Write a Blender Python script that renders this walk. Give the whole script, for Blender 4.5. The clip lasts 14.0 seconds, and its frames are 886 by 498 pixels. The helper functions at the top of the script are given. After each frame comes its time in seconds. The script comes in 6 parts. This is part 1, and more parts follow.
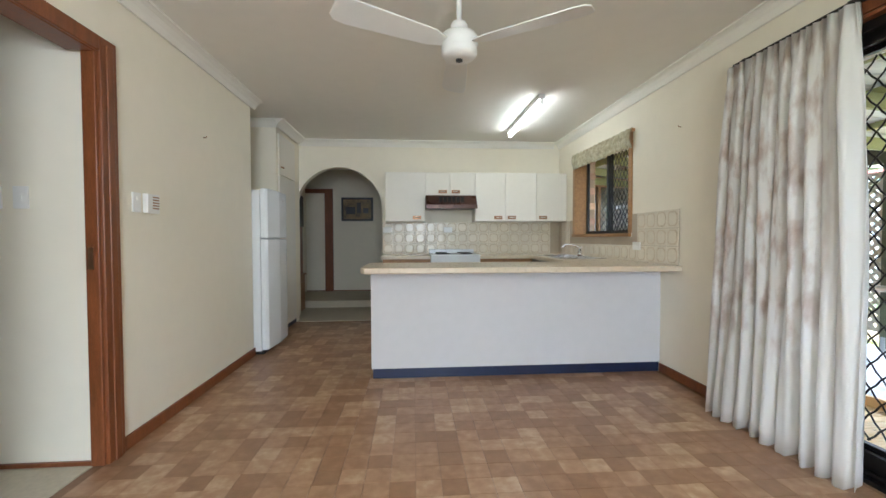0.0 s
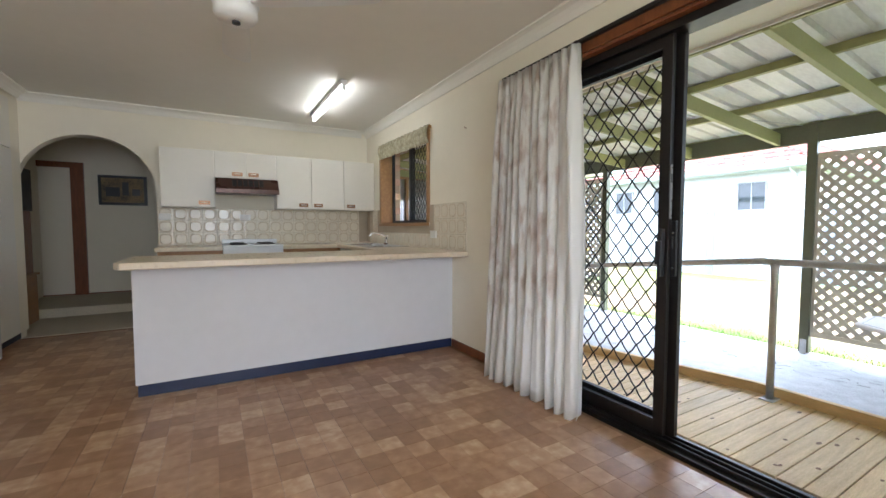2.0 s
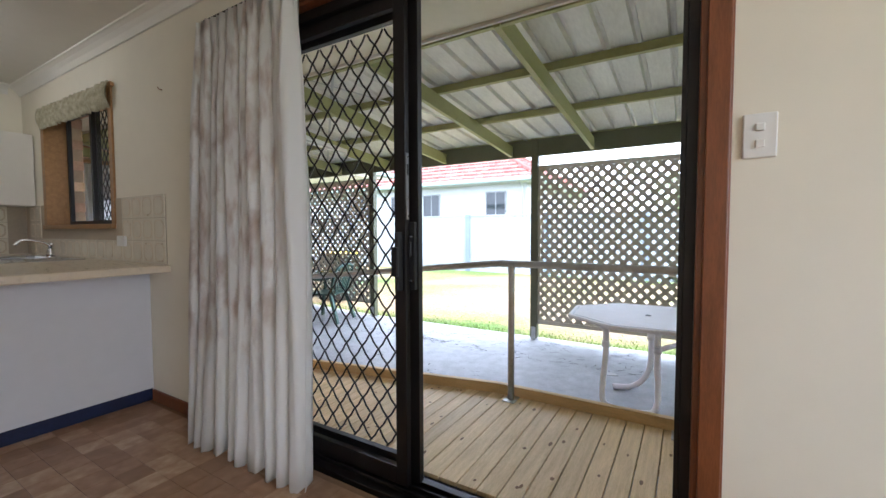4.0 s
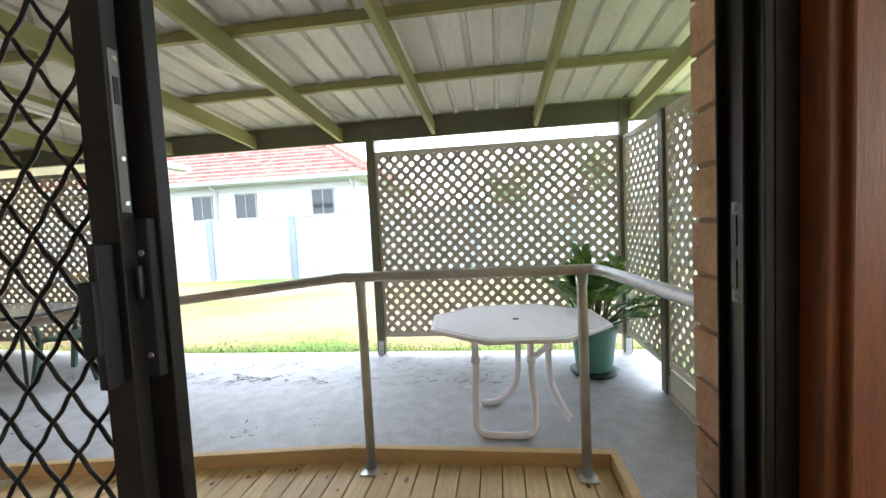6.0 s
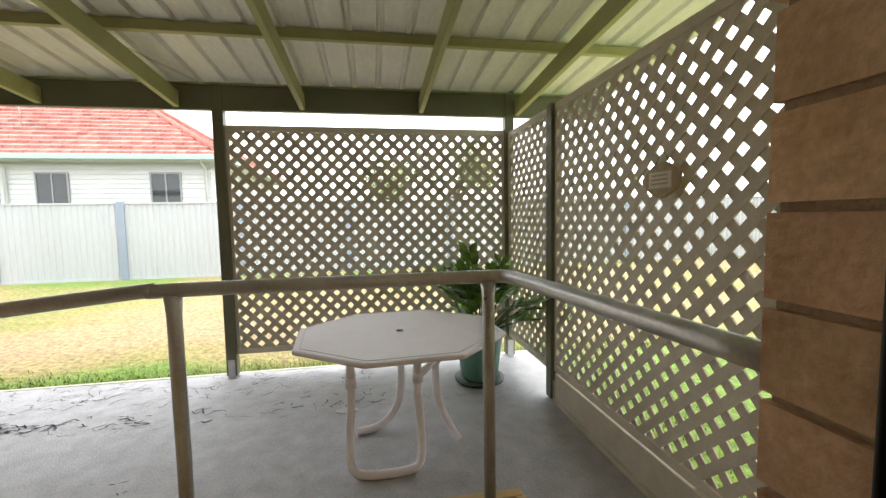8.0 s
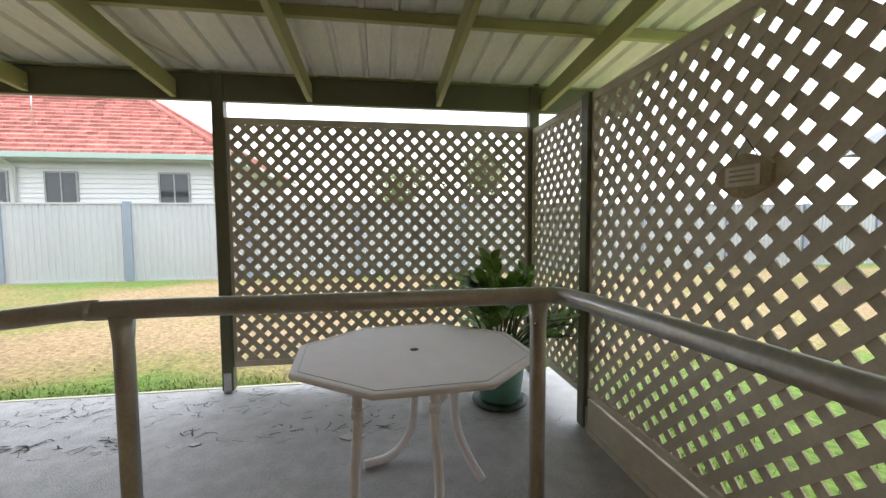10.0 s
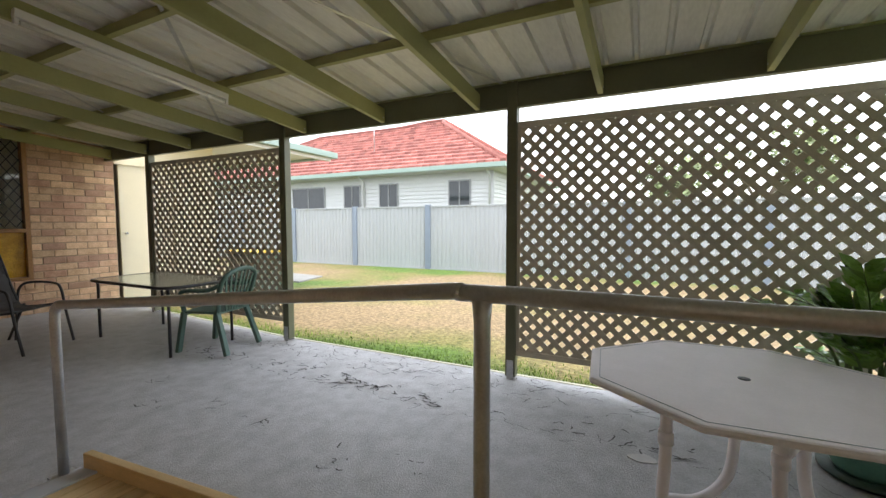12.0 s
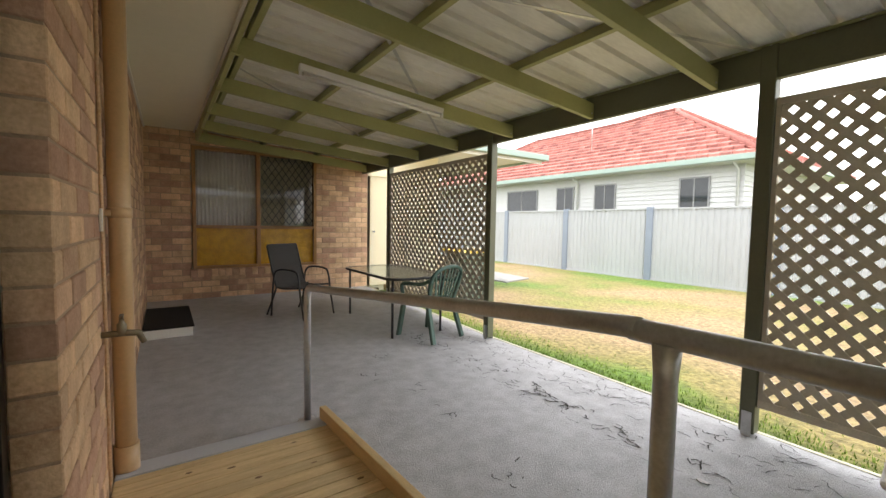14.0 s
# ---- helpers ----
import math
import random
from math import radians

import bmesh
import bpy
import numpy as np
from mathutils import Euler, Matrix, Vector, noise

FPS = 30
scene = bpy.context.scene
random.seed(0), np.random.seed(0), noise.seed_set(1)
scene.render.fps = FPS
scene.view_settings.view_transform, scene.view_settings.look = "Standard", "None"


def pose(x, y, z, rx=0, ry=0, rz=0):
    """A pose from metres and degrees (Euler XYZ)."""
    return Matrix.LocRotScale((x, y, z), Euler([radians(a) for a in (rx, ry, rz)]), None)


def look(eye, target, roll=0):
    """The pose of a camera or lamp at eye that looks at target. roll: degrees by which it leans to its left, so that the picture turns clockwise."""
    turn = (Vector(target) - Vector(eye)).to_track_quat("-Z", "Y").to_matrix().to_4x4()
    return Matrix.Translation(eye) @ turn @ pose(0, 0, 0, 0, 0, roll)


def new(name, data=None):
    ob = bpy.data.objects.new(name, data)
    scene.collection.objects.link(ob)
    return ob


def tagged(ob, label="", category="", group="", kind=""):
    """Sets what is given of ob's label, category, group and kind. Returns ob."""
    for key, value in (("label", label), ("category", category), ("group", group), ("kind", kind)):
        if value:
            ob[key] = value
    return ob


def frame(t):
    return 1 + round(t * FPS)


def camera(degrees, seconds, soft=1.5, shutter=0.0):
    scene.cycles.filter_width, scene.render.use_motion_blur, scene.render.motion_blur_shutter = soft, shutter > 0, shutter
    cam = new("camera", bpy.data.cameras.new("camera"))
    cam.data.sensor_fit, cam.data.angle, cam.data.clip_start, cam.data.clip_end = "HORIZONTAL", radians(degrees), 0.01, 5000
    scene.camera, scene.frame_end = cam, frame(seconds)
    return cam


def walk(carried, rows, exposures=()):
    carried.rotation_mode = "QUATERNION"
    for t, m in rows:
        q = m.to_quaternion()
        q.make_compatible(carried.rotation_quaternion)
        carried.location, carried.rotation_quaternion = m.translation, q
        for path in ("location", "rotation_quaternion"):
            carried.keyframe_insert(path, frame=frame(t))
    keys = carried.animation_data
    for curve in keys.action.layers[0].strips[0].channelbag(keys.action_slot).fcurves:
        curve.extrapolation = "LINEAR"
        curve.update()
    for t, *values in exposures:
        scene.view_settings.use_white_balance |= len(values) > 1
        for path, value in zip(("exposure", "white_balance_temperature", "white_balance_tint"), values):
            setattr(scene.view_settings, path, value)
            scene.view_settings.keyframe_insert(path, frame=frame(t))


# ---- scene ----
cam = camera(94.9, 14.0)
PATH = [
    (0, (0.054, 0.271, 1.116), (0.2, 2.265, 1.063), -0.2),
    (0.5, (0.091, 0.271, 1.123), (0.431, 2.24, 1.053), -0.2),
    (1, (0.107, 0.277, 1.117), (0.658, 2.198, 1.034), -0.0),
    (1.5, (0.135, 0.286, 1.114), (0.9, 2.131, 1.016), -0.1),
    (2, (0.184, 0.275, 1.106), (1.165, 2.015, 1.001), -0.0),
    (2.5, (0.264, 0.27, 1.11), (1.459, 1.871, 1.0), 0.1),
    (3, (0.417, 0.292, 1.101), (1.811, 1.723, 0.995), 0.1),
    (3.5, (0.617, 0.344, 1.109), (2.184, 1.584, 1.011), 0.1),
    (4, (0.832, 0.515, 1.107), (2.543, 1.546, 1.014), -0.2),
    (4.2, (0.88, 0.585, 1.084), (2.647, 1.519, 1.006), -0.8),
    (6.3, (1.638, 0.917, 1.104), (3.627, 1.092, 0.982), -2.2),
    (6.5, (1.665, 0.936, 1.099), (3.658, 1.053, 0.979), -1.7),
    (7, (1.743, 0.931, 1.104), (3.738, 0.892, 0.965), -1.6),
    (7.5, (1.888, 0.915, 1.094), (3.871, 0.701, 0.941), -1.4),
    (7.7, (1.941, 0.907, 1.087), (3.913, 0.615, 0.926), -1.5),
    (9.8, (2.343, 0.934, 1.075), (4.295, 0.519, 0.942), -0.3),
    (10, (2.345, 0.928, 1.072), (4.318, 0.629, 0.945), -0.3),
    (10.5, (2.344, 0.967, 1.065), (4.34, 0.939, 0.947), -0.2),
    (11, (2.349, 1.05, 1.071), (4.33, 1.306, 0.959), -0.3),
    (11.5, (2.341, 1.101, 1.075), (4.258, 1.66, 0.961), -0.2),
    (12, (2.407, 1.15, 1.054), (4.199, 2.032, 0.932), -0.1),
    (12.5, (2.472, 1.173, 1.054), (4.083, 2.349, 0.917), 0.2),
    (13, (2.536, 1.167, 1.053), (3.945, 2.579, 0.908), 0.4),
    (13.5, (2.581, 1.138, 1.061), (3.82, 2.701, 0.923), 0.7),
    (14, (2.596, 1.136, 1.076), (3.723, 2.784, 0.956), 1.0),
]
EXPOSURES = [(0.0, 3.17, 5300, 5), (1.5, 3.0, 5350, 7), (3.0, 2.42, 5750, 13), (4.2, 2.12, 5450, 12), (6.5, 2.1, 6300, 8), (7.5, 1.75, 6900, 10), (10.0, 1.1, 6500, 10), (12.0, 1.05, 6450, 10), (14.0, 1.3, 6950, 12)]
walk(cam, [(t, look(eye, target, roll)) for t, eye, target, roll in PATH], EXPOSURES)

# ---- world, sun and lamps ----
world = bpy.data.worlds.new("world")
scene.world = world
world.use_nodes = True
wn = world.node_tree.nodes
sky = wn.new("ShaderNodeTexSky")
sky.sky_type = "NISHITA"
sky.sun_disc = False
SUN_EL, SUN_AZ = 76.0, 200.0
sky.sun_elevation = radians(SUN_EL)
sky.sun_rotation = radians(SUN_AZ)
sky.air_density, sky.dust_density, sky.ozone_density = 1.0, 4.0, 1.0
haze = wn.new("ShaderNodeMixRGB")
haze.inputs[0].default_value = 0.6
haze.inputs[2].default_value = (15.0, 15.6, 16.4, 1)
world.node_tree.links.new(sky.outputs[0], haze.inputs[1])
world.node_tree.links.new(haze.outputs[0], wn["Background"].inputs[0])
wn["Background"].inputs[1].default_value = 0.15

sun_data = bpy.data.lights.new("sun", "SUN")
sun_data.energy, sun_data.angle, sun_data.color = 1.1, radians(8.0), (1.0, 0.97, 0.92)
sun = new("sun", sun_data)
sa, se = radians(SUN_AZ), radians(SUN_EL)
sun.matrix_world = look((0, 0, 20), Vector((0, 0, 20)) - Vector((math.sin(sa) * math.cos(se), math.cos(sa) * math.cos(se), math.sin(se))))

# Added fill lamp behind the camera, brightening the interior; no known window there.
fill_light = bpy.data.lights.new("south_fill_lamp", "AREA")
fill_light.shape, fill_light.size, fill_light.size_y, fill_light.energy, fill_light.color = "RECTANGLE", 1.3, 1.2, 12.0, (1.0, 0.98, 0.95)
new("south_fill_lamp", fill_light).matrix_world = look((0.3, -2.5, 1.5), (-2.0, 0.0, 1.95))


# ---- materials ----
def nodes_of(name):
    m = bpy.data.materials.new(name)
    m.use_nodes = True
    nt = m.node_tree
    return m, nt, nt.nodes["Principled BSDF"]


def mat(name, col, rough=0.6, metal=0.0, var=0.08, scale=6.0, bump=0.0, bscale=80.0, col2=None, rvar=0.1,
        stretch=(1, 1, 1), piece=0.0, coat=0.0, detail=6.0):
    """Base colour with variation at two scales, fine relief and, for pieces, a tone of each piece's own."""
    m, nt, p = nodes_of(name)
    N, L = nt.nodes.new, nt.links.new
    geo = N("ShaderNodeNewGeometry")
    mp = N("ShaderNodeMapping")
    mp.inputs["Scale"].default_value = stretch
    L(geo.outputs["Position"], mp.inputs["Vector"])
    n1 = N("ShaderNodeTexNoise")
    n1.inputs["Scale"].default_value, n1.inputs["Detail"].default_value = scale, detail
    L(mp.outputs[0], n1.inputs["Vector"])
    n2 = N("ShaderNodeTexNoise")
    n2.inputs["Scale"].default_value, n2.inputs["Detail"].default_value = scale * 9, 4.0
    L(mp.outputs[0], n2.inputs["Vector"])
    add = N("ShaderNodeMath")
    add.operation = "MULTIPLY_ADD"
    add.inputs[1].default_value = 0.45
    L(n2.outputs[0], add.inputs[0])
    mul = N("ShaderNodeMath")
    mul.operation = "MULTIPLY"
    mul.inputs[1].default_value = 0.55
    L(n1.outputs[0], mul.inputs[0])
    L(mul.outputs[0], add.inputs[2])
    fac = add.outputs[0]
    rng = N("ShaderNodeMapRange")
    rng.inputs["From Min"].default_value, rng.inputs["From Max"].default_value = 0.32, 0.68
    L(fac, rng.inputs["Value"])
    mix = N("ShaderNodeMixRGB")
    a = tuple(c * (1 - var) for c in col)
    b = tuple(min(1.0, c * (1 + var)) for c in col) if col2 is None else col2[:3]
    mix.inputs[1].default_value, mix.inputs[2].default_value = (*a, 1), (*b, 1)
    L(rng.outputs[0], mix.inputs[0])
    out = mix.outputs[0]
    if piece > 0:
        oi = N("ShaderNodeObjectInfo")
        s1 = N("ShaderNodeMath")
        L(geo.outputs["Random Per Island"], s1.inputs[0])
        L(oi.outputs["Random"], s1.inputs[1])
        fr = N("ShaderNodeMath")
        fr.operation = "FRACT"
        L(s1.outputs[0], fr.inputs[0])
        r2 = N("ShaderNodeMapRange")
        r2.inputs["To Min"].default_value, r2.inputs["To Max"].default_value = 1 - piece, 1 + piece
        L(fr.outputs[0], r2.inputs["Value"])
        hsv = N("ShaderNodeHueSaturation")
        L(r2.outputs[0], hsv.inputs["Value"])
        L(out, hsv.inputs["Color"])
        out = hsv.outputs[0]
    L(out, p.inputs["Base Color"])
    rr = N("ShaderNodeMapRange")
    rr.inputs["To Min"].default_value, rr.inputs["To Max"].default_value = max(0.02, rough - rvar), min(1.0, rough + rvar)
    L(n1.outputs[0], rr.inputs["Value"])
    L(rr.outputs[0], p.inputs["Roughness"])
    p.inputs["Metallic"].default_value = metal
    p.inputs["Coat Weight"].default_value = coat
    if bump > 0:
        n3 = N("ShaderNodeTexNoise")
        n3.inputs["Scale"].default_value, n3.inputs["Detail"].default_value = bscale, 5.0
        L(mp.outputs[0], n3.inputs["Vector"])
        bp = N("ShaderNodeBump")
        bp.inputs["Strength"].default_value, bp.inputs["Distance"].default_value = bump, 0.01
        L(n3.outputs[0], bp.inputs["Height"])
        L(bp.outputs[0], p.inputs["Normal"])
    return m


def glass_mat(name, tint=(1, 1, 1), rough=0.0):
    m, nt, p = nodes_of(name)
    p.inputs["Base Color"].default_value = (*tint, 1)
    p.inputs["Roughness"].default_value = rough
    p.inputs["Transmission Weight"].default_value = 1.0
    p.inputs["IOR"].default_value = 1.05 if rough == 0 else 1.3
    return m


M_WALL = mat("cream_wall_paint", (0.86, 0.80, 0.665), 0.7, var=0.02, scale=1.2, bump=0.04, bscale=220)
M_CEIL = mat("white_ceiling_paint", (0.85, 0.82, 0.75), 0.85, var=0.02, scale=1.0, bump=0.03, bscale=150)
M_CORN = mat("white_cornice_paint", (0.85, 0.82, 0.75), 0.6, var=0.02)
M_WOOD = mat("stained_timber_trim", (0.20, 0.065, 0.022), 0.35, var=0.3, scale=5, stretch=(8, 8, 1), bump=0.06, bscale=40)
M_WOODL = mat("brown_timber_window", (0.36, 0.19, 0.07), 0.4, var=0.25, scale=5, stretch=(8, 1, 8), bump=0.05, bscale=40)
M_CAB = mat("cream_laminate", (0.80, 0.76, 0.68), 0.35, var=0.02, scale=2)
M_BENCH = mat("white_bench_panel", (0.66, 0.65, 0.67), 0.6, var=0.03, scale=1.5, bump=0.05, bscale=120)
M_TOP = mat("beige_laminate_top", (0.66, 0.56, 0.42), 0.3, var=0.08, scale=30)
M_KICK = mat("navy_kickboard", (0.012, 0.02, 0.06), 0.4, var=0.2)
M_FRIDGE = mat("white_enamel", (0.84, 0.86, 0.88), 0.22, var=0.01)
M_BLACK = mat("black_plastic", (0.012, 0.012, 0.013), 0.4, var=0.2)
M_FRAME = mat("dark_bronze_aluminium", (0.009, 0.007, 0.006), 0.42, metal=0.0, var=0.2, scale=20)
M_STEEL = mat("galvanised_steel", (0.56, 0.57, 0.58), 0.36, metal=0.75, var=0.18, scale=14, rvar=0.15)
M_CHROME = mat("chrome", (0.75, 0.75, 0.76), 0.12, metal=1.0, var=0.02, rvar=0.03)
M_INOX = mat("brushed_sink_steel", (0.62, 0.62, 0.62), 0.28, metal=1.0, var=0.05, stretch=(1, 20, 1))
M_BROWNMETAL = mat("brown_hood_enamel", (0.075, 0.035, 0.025), 0.28, metal=0.4, var=0.15)
M_BRASS = mat("antique_brass", (0.36, 0.2, 0.11), 0.35, metal=0.9, var=0.15)
M_WALLTILE = mat("cream_glazed_tile", (0.78, 0.71, 0.58), 0.24, var=0.06, scale=18, piece=0.04, coat=0.15, rvar=0.05)
M_GROUT = mat("pale_grout", (0.46, 0.38, 0.28), 0.8, var=0.08)
M_FLOORBED = mat("brown_vinyl_joint", (0.26, 0.15, 0.085), 0.6, var=0.15)
M_CARPET = mat("beige_carpet", (0.60, 0.54, 0.42), 0.95, var=0.1, scale=40, bump=0.5, bscale=400)
M_CLAMP = mat("white_fan_enamel", (0.82, 0.82, 0.80), 0.35, var=0.02)
M_BRICK = mat("salmon_brown_brick", (0.68, 0.42, 0.235), 0.85, var=0.25, scale=9, bump=0.35, bscale=90, col2=(0.84, 0.60, 0.38, 1), piece=0.16)


def two_tone(m, dark, share=0.5):
    """Turns some of the pieces to a second tone, each by its own chance."""
    nt = m.node_tree
    N, L = nt.nodes.new, nt.links.new
    p = nt.nodes["Principled BSDF"]
    src = p.inputs["Base Color"].links[0].from_socket
    geo, oi = N("ShaderNodeNewGeometry"), N("ShaderNodeObjectInfo")
    add, mul, fr, step = N("ShaderNodeMath"), N("ShaderNodeMath"), N("ShaderNodeMath"), N("ShaderNodeMapRange")
    L(geo.outputs["Random Per Island"], add.inputs[0])
    L(oi.outputs["Random"], add.inputs[1])
    mul.operation = "MULTIPLY"
    mul.inputs[1].default_value = 7.31
    L(add.outputs[0], mul.inputs[0])
    fr.operation = "FRACT"
    L(mul.outputs[0], fr.inputs[0])
    step.inputs["From Min"].default_value, step.inputs["From Max"].default_value = share - 0.15, share + 0.15
    L(fr.outputs[0], step.inputs["Value"])
    blot = N("ShaderNodeMixRGB")
    blot.blend_type = "MULTIPLY"
    blot.inputs[2].default_value = (*dark, 1)
    L(step.outputs[0], blot.inputs[0])
    L(src, blot.inputs[1])
    L(blot.outputs[0], p.inputs["Base Color"])


two_tone(M_BRICK, (0.72, 0.64, 0.70))
M_MORTAR = mat("tan_mortar", (0.42, 0.30, 0.20), 0.95, var=0.15, scale=12, bump=0.4, bscale=150)
M_GREEN = mat("sage_green_paint", (0.37, 0.375, 0.165), 0.5, var=0.07, scale=5, bump=0.05, bscale=60)
M_POST = mat("grey_green_post_paint", (0.14, 0.145, 0.09), 0.5, var=0.1, scale=6, bump=0.05, bscale=60)
M_LATTICE = mat("taupe_lattice_paint", (0.62, 0.57, 0.47), 0.65, var=0.12, scale=8, bump=0.15, bscale=90, piece=0.06)
M_SHEET = mat("zincalume_roof_sheet", (0.78, 0.78, 0.74), 0.5, metal=0.05, var=0.12, scale=3, stretch=(0.5, 2, 1))
M_SOFFIT = mat("cream_soffit_paint", (0.82, 0.79, 0.64), 0.7, var=0.03, scale=2)
M_TRIMW = mat("white_trim_paint", (0.74, 0.72, 0.66), 0.5, var=0.04)
M_DECK = mat("pale_pine_decking", (0.66, 0.47, 0.225), 0.6, var=0.2, scale=4, stretch=(1, 12, 1), bump=0.2, bscale=30, col2=(0.82, 0.63, 0.36, 1), piece=0.1)
M_PVCPINK = mat("aged_white_plastic", (0.90, 0.86, 0.89), 0.45, var=0.04, scale=10)
M_PIPE = mat("tan_painted_pipe", (0.64, 0.43, 0.23), 0.4, var=0.08, scale=8)
M_GREENPL = mat("green_resin_plastic", (0.07, 0.13, 0.105), 0.5, var=0.1, scale=12)
M_POT = mat("green_glazed_pot", (0.15, 0.33, 0.26), 0.35, var=0.12, scale=8)
M_SOIL = mat("dark_soil", (0.03, 0.02, 0.014), 0.95, var=0.4, scale=40, bump=0.8)
M_LEAF = mat("glossy_green_leaf", (0.17, 0.32, 0.06), 0.28, var=0.3, scale=14, piece=0.4, coat=0.2)
M_STEM = mat("pale_green_stem", (0.10, 0.16, 0.05), 0.5, var=0.2)
M_SLING = mat("charcoal_sling_fabric", (0.085, 0.08, 0.078), 0.8, var=0.15, scale=60, bump=0.3, bscale=500)
M_DKFRAME = mat("dark_powdercoat", (0.03, 0.03, 0.032), 0.4, var=0.15)
M_FENCE = mat("offwhite_fence_sheet", (0.37, 0.39, 0.405), 0.5, var=0.06, scale=1.0, stretch=(1, 1, 0.4))
M_FENCEPOST = mat("blue_grey_fence_post", (0.20, 0.24, 0.30), 0.45, var=0.06)
M_BOARDS = mat("white_weatherboard", (0.53, 0.53, 0.52), 0.6, var=0.04, scale=1.5)
M_ROOFTILE = mat("red_terracotta_roof_tile", (0.30, 0.085, 0.07), 0.8, var=0.25, scale=3, bump=0.3, col2=(0.42, 0.17, 0.14, 1), piece=0.3)
M_GUTTER = mat("pale_green_gutter", (0.27, 0.35, 0.31), 0.45, var=0.05)
M_DKGLASS = mat("dark_window_glass", (0.03, 0.035, 0.04), 0.06, var=0.2, rvar=0.03)
M_AMBER = mat("amber_rippled_glass", (0.50, 0.25, 0.012), 0.14, var=0.25, scale=9, bump=0.5, bscale=50, col2=(0.75, 0.43, 0.03, 1), rvar=0.05)
M_SHEER = mat("white_sheer_curtain", (0.84, 0.83, 0.80), 0.9, var=0.05, stretch=(20, 20, 1))
M_GLASS = glass_mat("clear_glass")
M_WINGLASS = glass_mat("window_glass")
M_WINGLASS.node_tree.nodes["Principled BSDF"].inputs["IOR"].default_value = 1.45
M_TABLEGLASS = glass_mat("patterned_table_glass", (0.8, 0.9, 0.86), 0.12)
M_RED = mat("red_brown_polished_wood", (0.17, 0.035, 0.02), 0.25, var=0.25, stretch=(1, 8, 1), coat=0.3)
M_SWITCH = mat("white_switch_plastic", (0.82, 0.80, 0.76), 0.35, var=0.01)
M_BIN = mat("dark_green_bin_plastic", (0.03, 0.06, 0.045), 0.5, var=0.1)
M_YELLOW = mat("yellow_bin_lid", (0.65, 0.45, 0.03), 0.45, var=0.05)
M_CREAMDOOR = mat("cream_door_paint", (0.78, 0.70, 0.50), 0.5, var=0.03)
M_TREE = mat("grey_green_foliage", (0.22, 0.26, 0.12), 0.7, var=0.4, scale=3, piece=0.4)
M_BARK = mat("grey_bark", (0.14, 0.11, 0.08), 0.9, var=0.3, bump=0.5, bscale=20)
M_MAT = mat("black_rubber_mat", (0.008, 0.008, 0.009), 0.95, var=0.3, bump=0.6, bscale=300)
M_PALEWOOD = mat("pale_raw_pine", (0.62, 0.44, 0.21), 0.6, var=0.15, stretch=(6, 1, 6), bump=0.1, bscale=30)
M_GREY = mat("grey_painted_plate", (0.56, 0.59, 0.64), 0.5, var=0.06)
M_DULL = mat("dull_aluminium", (0.24, 0.24, 0.24), 0.5, metal=0.3, var=0.1)
M_PAD = mat("weathered_dark_concrete", (0.24, 0.24, 0.23), 0.85, var=0.2, scale=3, bump=0.3)
M_SLATE = mat("dark_metal_roof", (0.12, 0.13, 0.15), 0.5, var=0.1)


def vinyl_mat():
    m, nt, p = nodes_of("brown_mottled_vinyl_tile")
    N, L = nt.nodes.new, nt.links.new
    geo = N("ShaderNodeNewGeometry")
    oi = N("ShaderNodeObjectInfo")
    s1 = N("ShaderNodeMath")
    L(geo.outputs["Random Per Island"], s1.inputs[0])
    L(oi.outputs["Random"], s1.inputs[1])
    fr = N("ShaderNodeMath")
    fr.operation = "FRACT"
    L(s1.outputs[0], fr.inputs[0])
    n = N("ShaderNodeTexNoise")
    n.inputs["Scale"].default_value, n.inputs["Detail"].default_value = 16.0, 8.0
    L(geo.outputs["Position"], n.inputs["Vector"])
    ad = N("ShaderNodeMath")
    ad.operation = "MULTIPLY_ADD"
    ad.inputs[1].default_value = 0.42
    L(fr.outputs[0], ad.inputs[0])
    mu = N("ShaderNodeMath")
    mu.operation = "MULTIPLY"
    mu.inputs[1].default_value = 0.66
    L(n.outputs[0], mu.inputs[0])
    L(mu.outputs[0], ad.inputs[2])
    cr = N("ShaderNodeValToRGB")
    e = cr.color_ramp.elements
    e[0].position, e[0].color = 0.12, (0.23, 0.125, 0.06, 1)
    e[1].position, e[1].color = 0.88, (0.64, 0.47, 0.31, 1)
    mid = e.new(0.45)
    mid.color = (0.33, 0.18, 0.095, 1)
    mid2 = e.new(0.68)
    mid2.color = (0.46, 0.285, 0.165, 1)
    L(ad.outputs[0], cr.inputs[0])
    L(cr.outputs[0], p.inputs["Base Color"])
    p.inputs["Roughness"].default_value = 0.3
    n3 = N("ShaderNodeTexNoise")
    n3.inputs["Scale"].default_value = 120.0
    L(geo.outputs["Position"], n3.inputs["Vector"])
    bp = N("ShaderNodeBump")
    bp.inputs["Strength"].default_value, bp.inputs["Distance"].default_value = 0.12, 0.005
    L(n3.outputs[0], bp.inputs["Height"])
    L(bp.outputs[0], p.inputs["Normal"])
    return m


def concrete_mat():
    m = mat("worn_grey_concrete", (0.43, 0.425, 0.425), 0.58, var=0.26, scale=9.0, bump=0.55, bscale=150, col2=(0.51, 0.51, 0.52, 1))
    return m


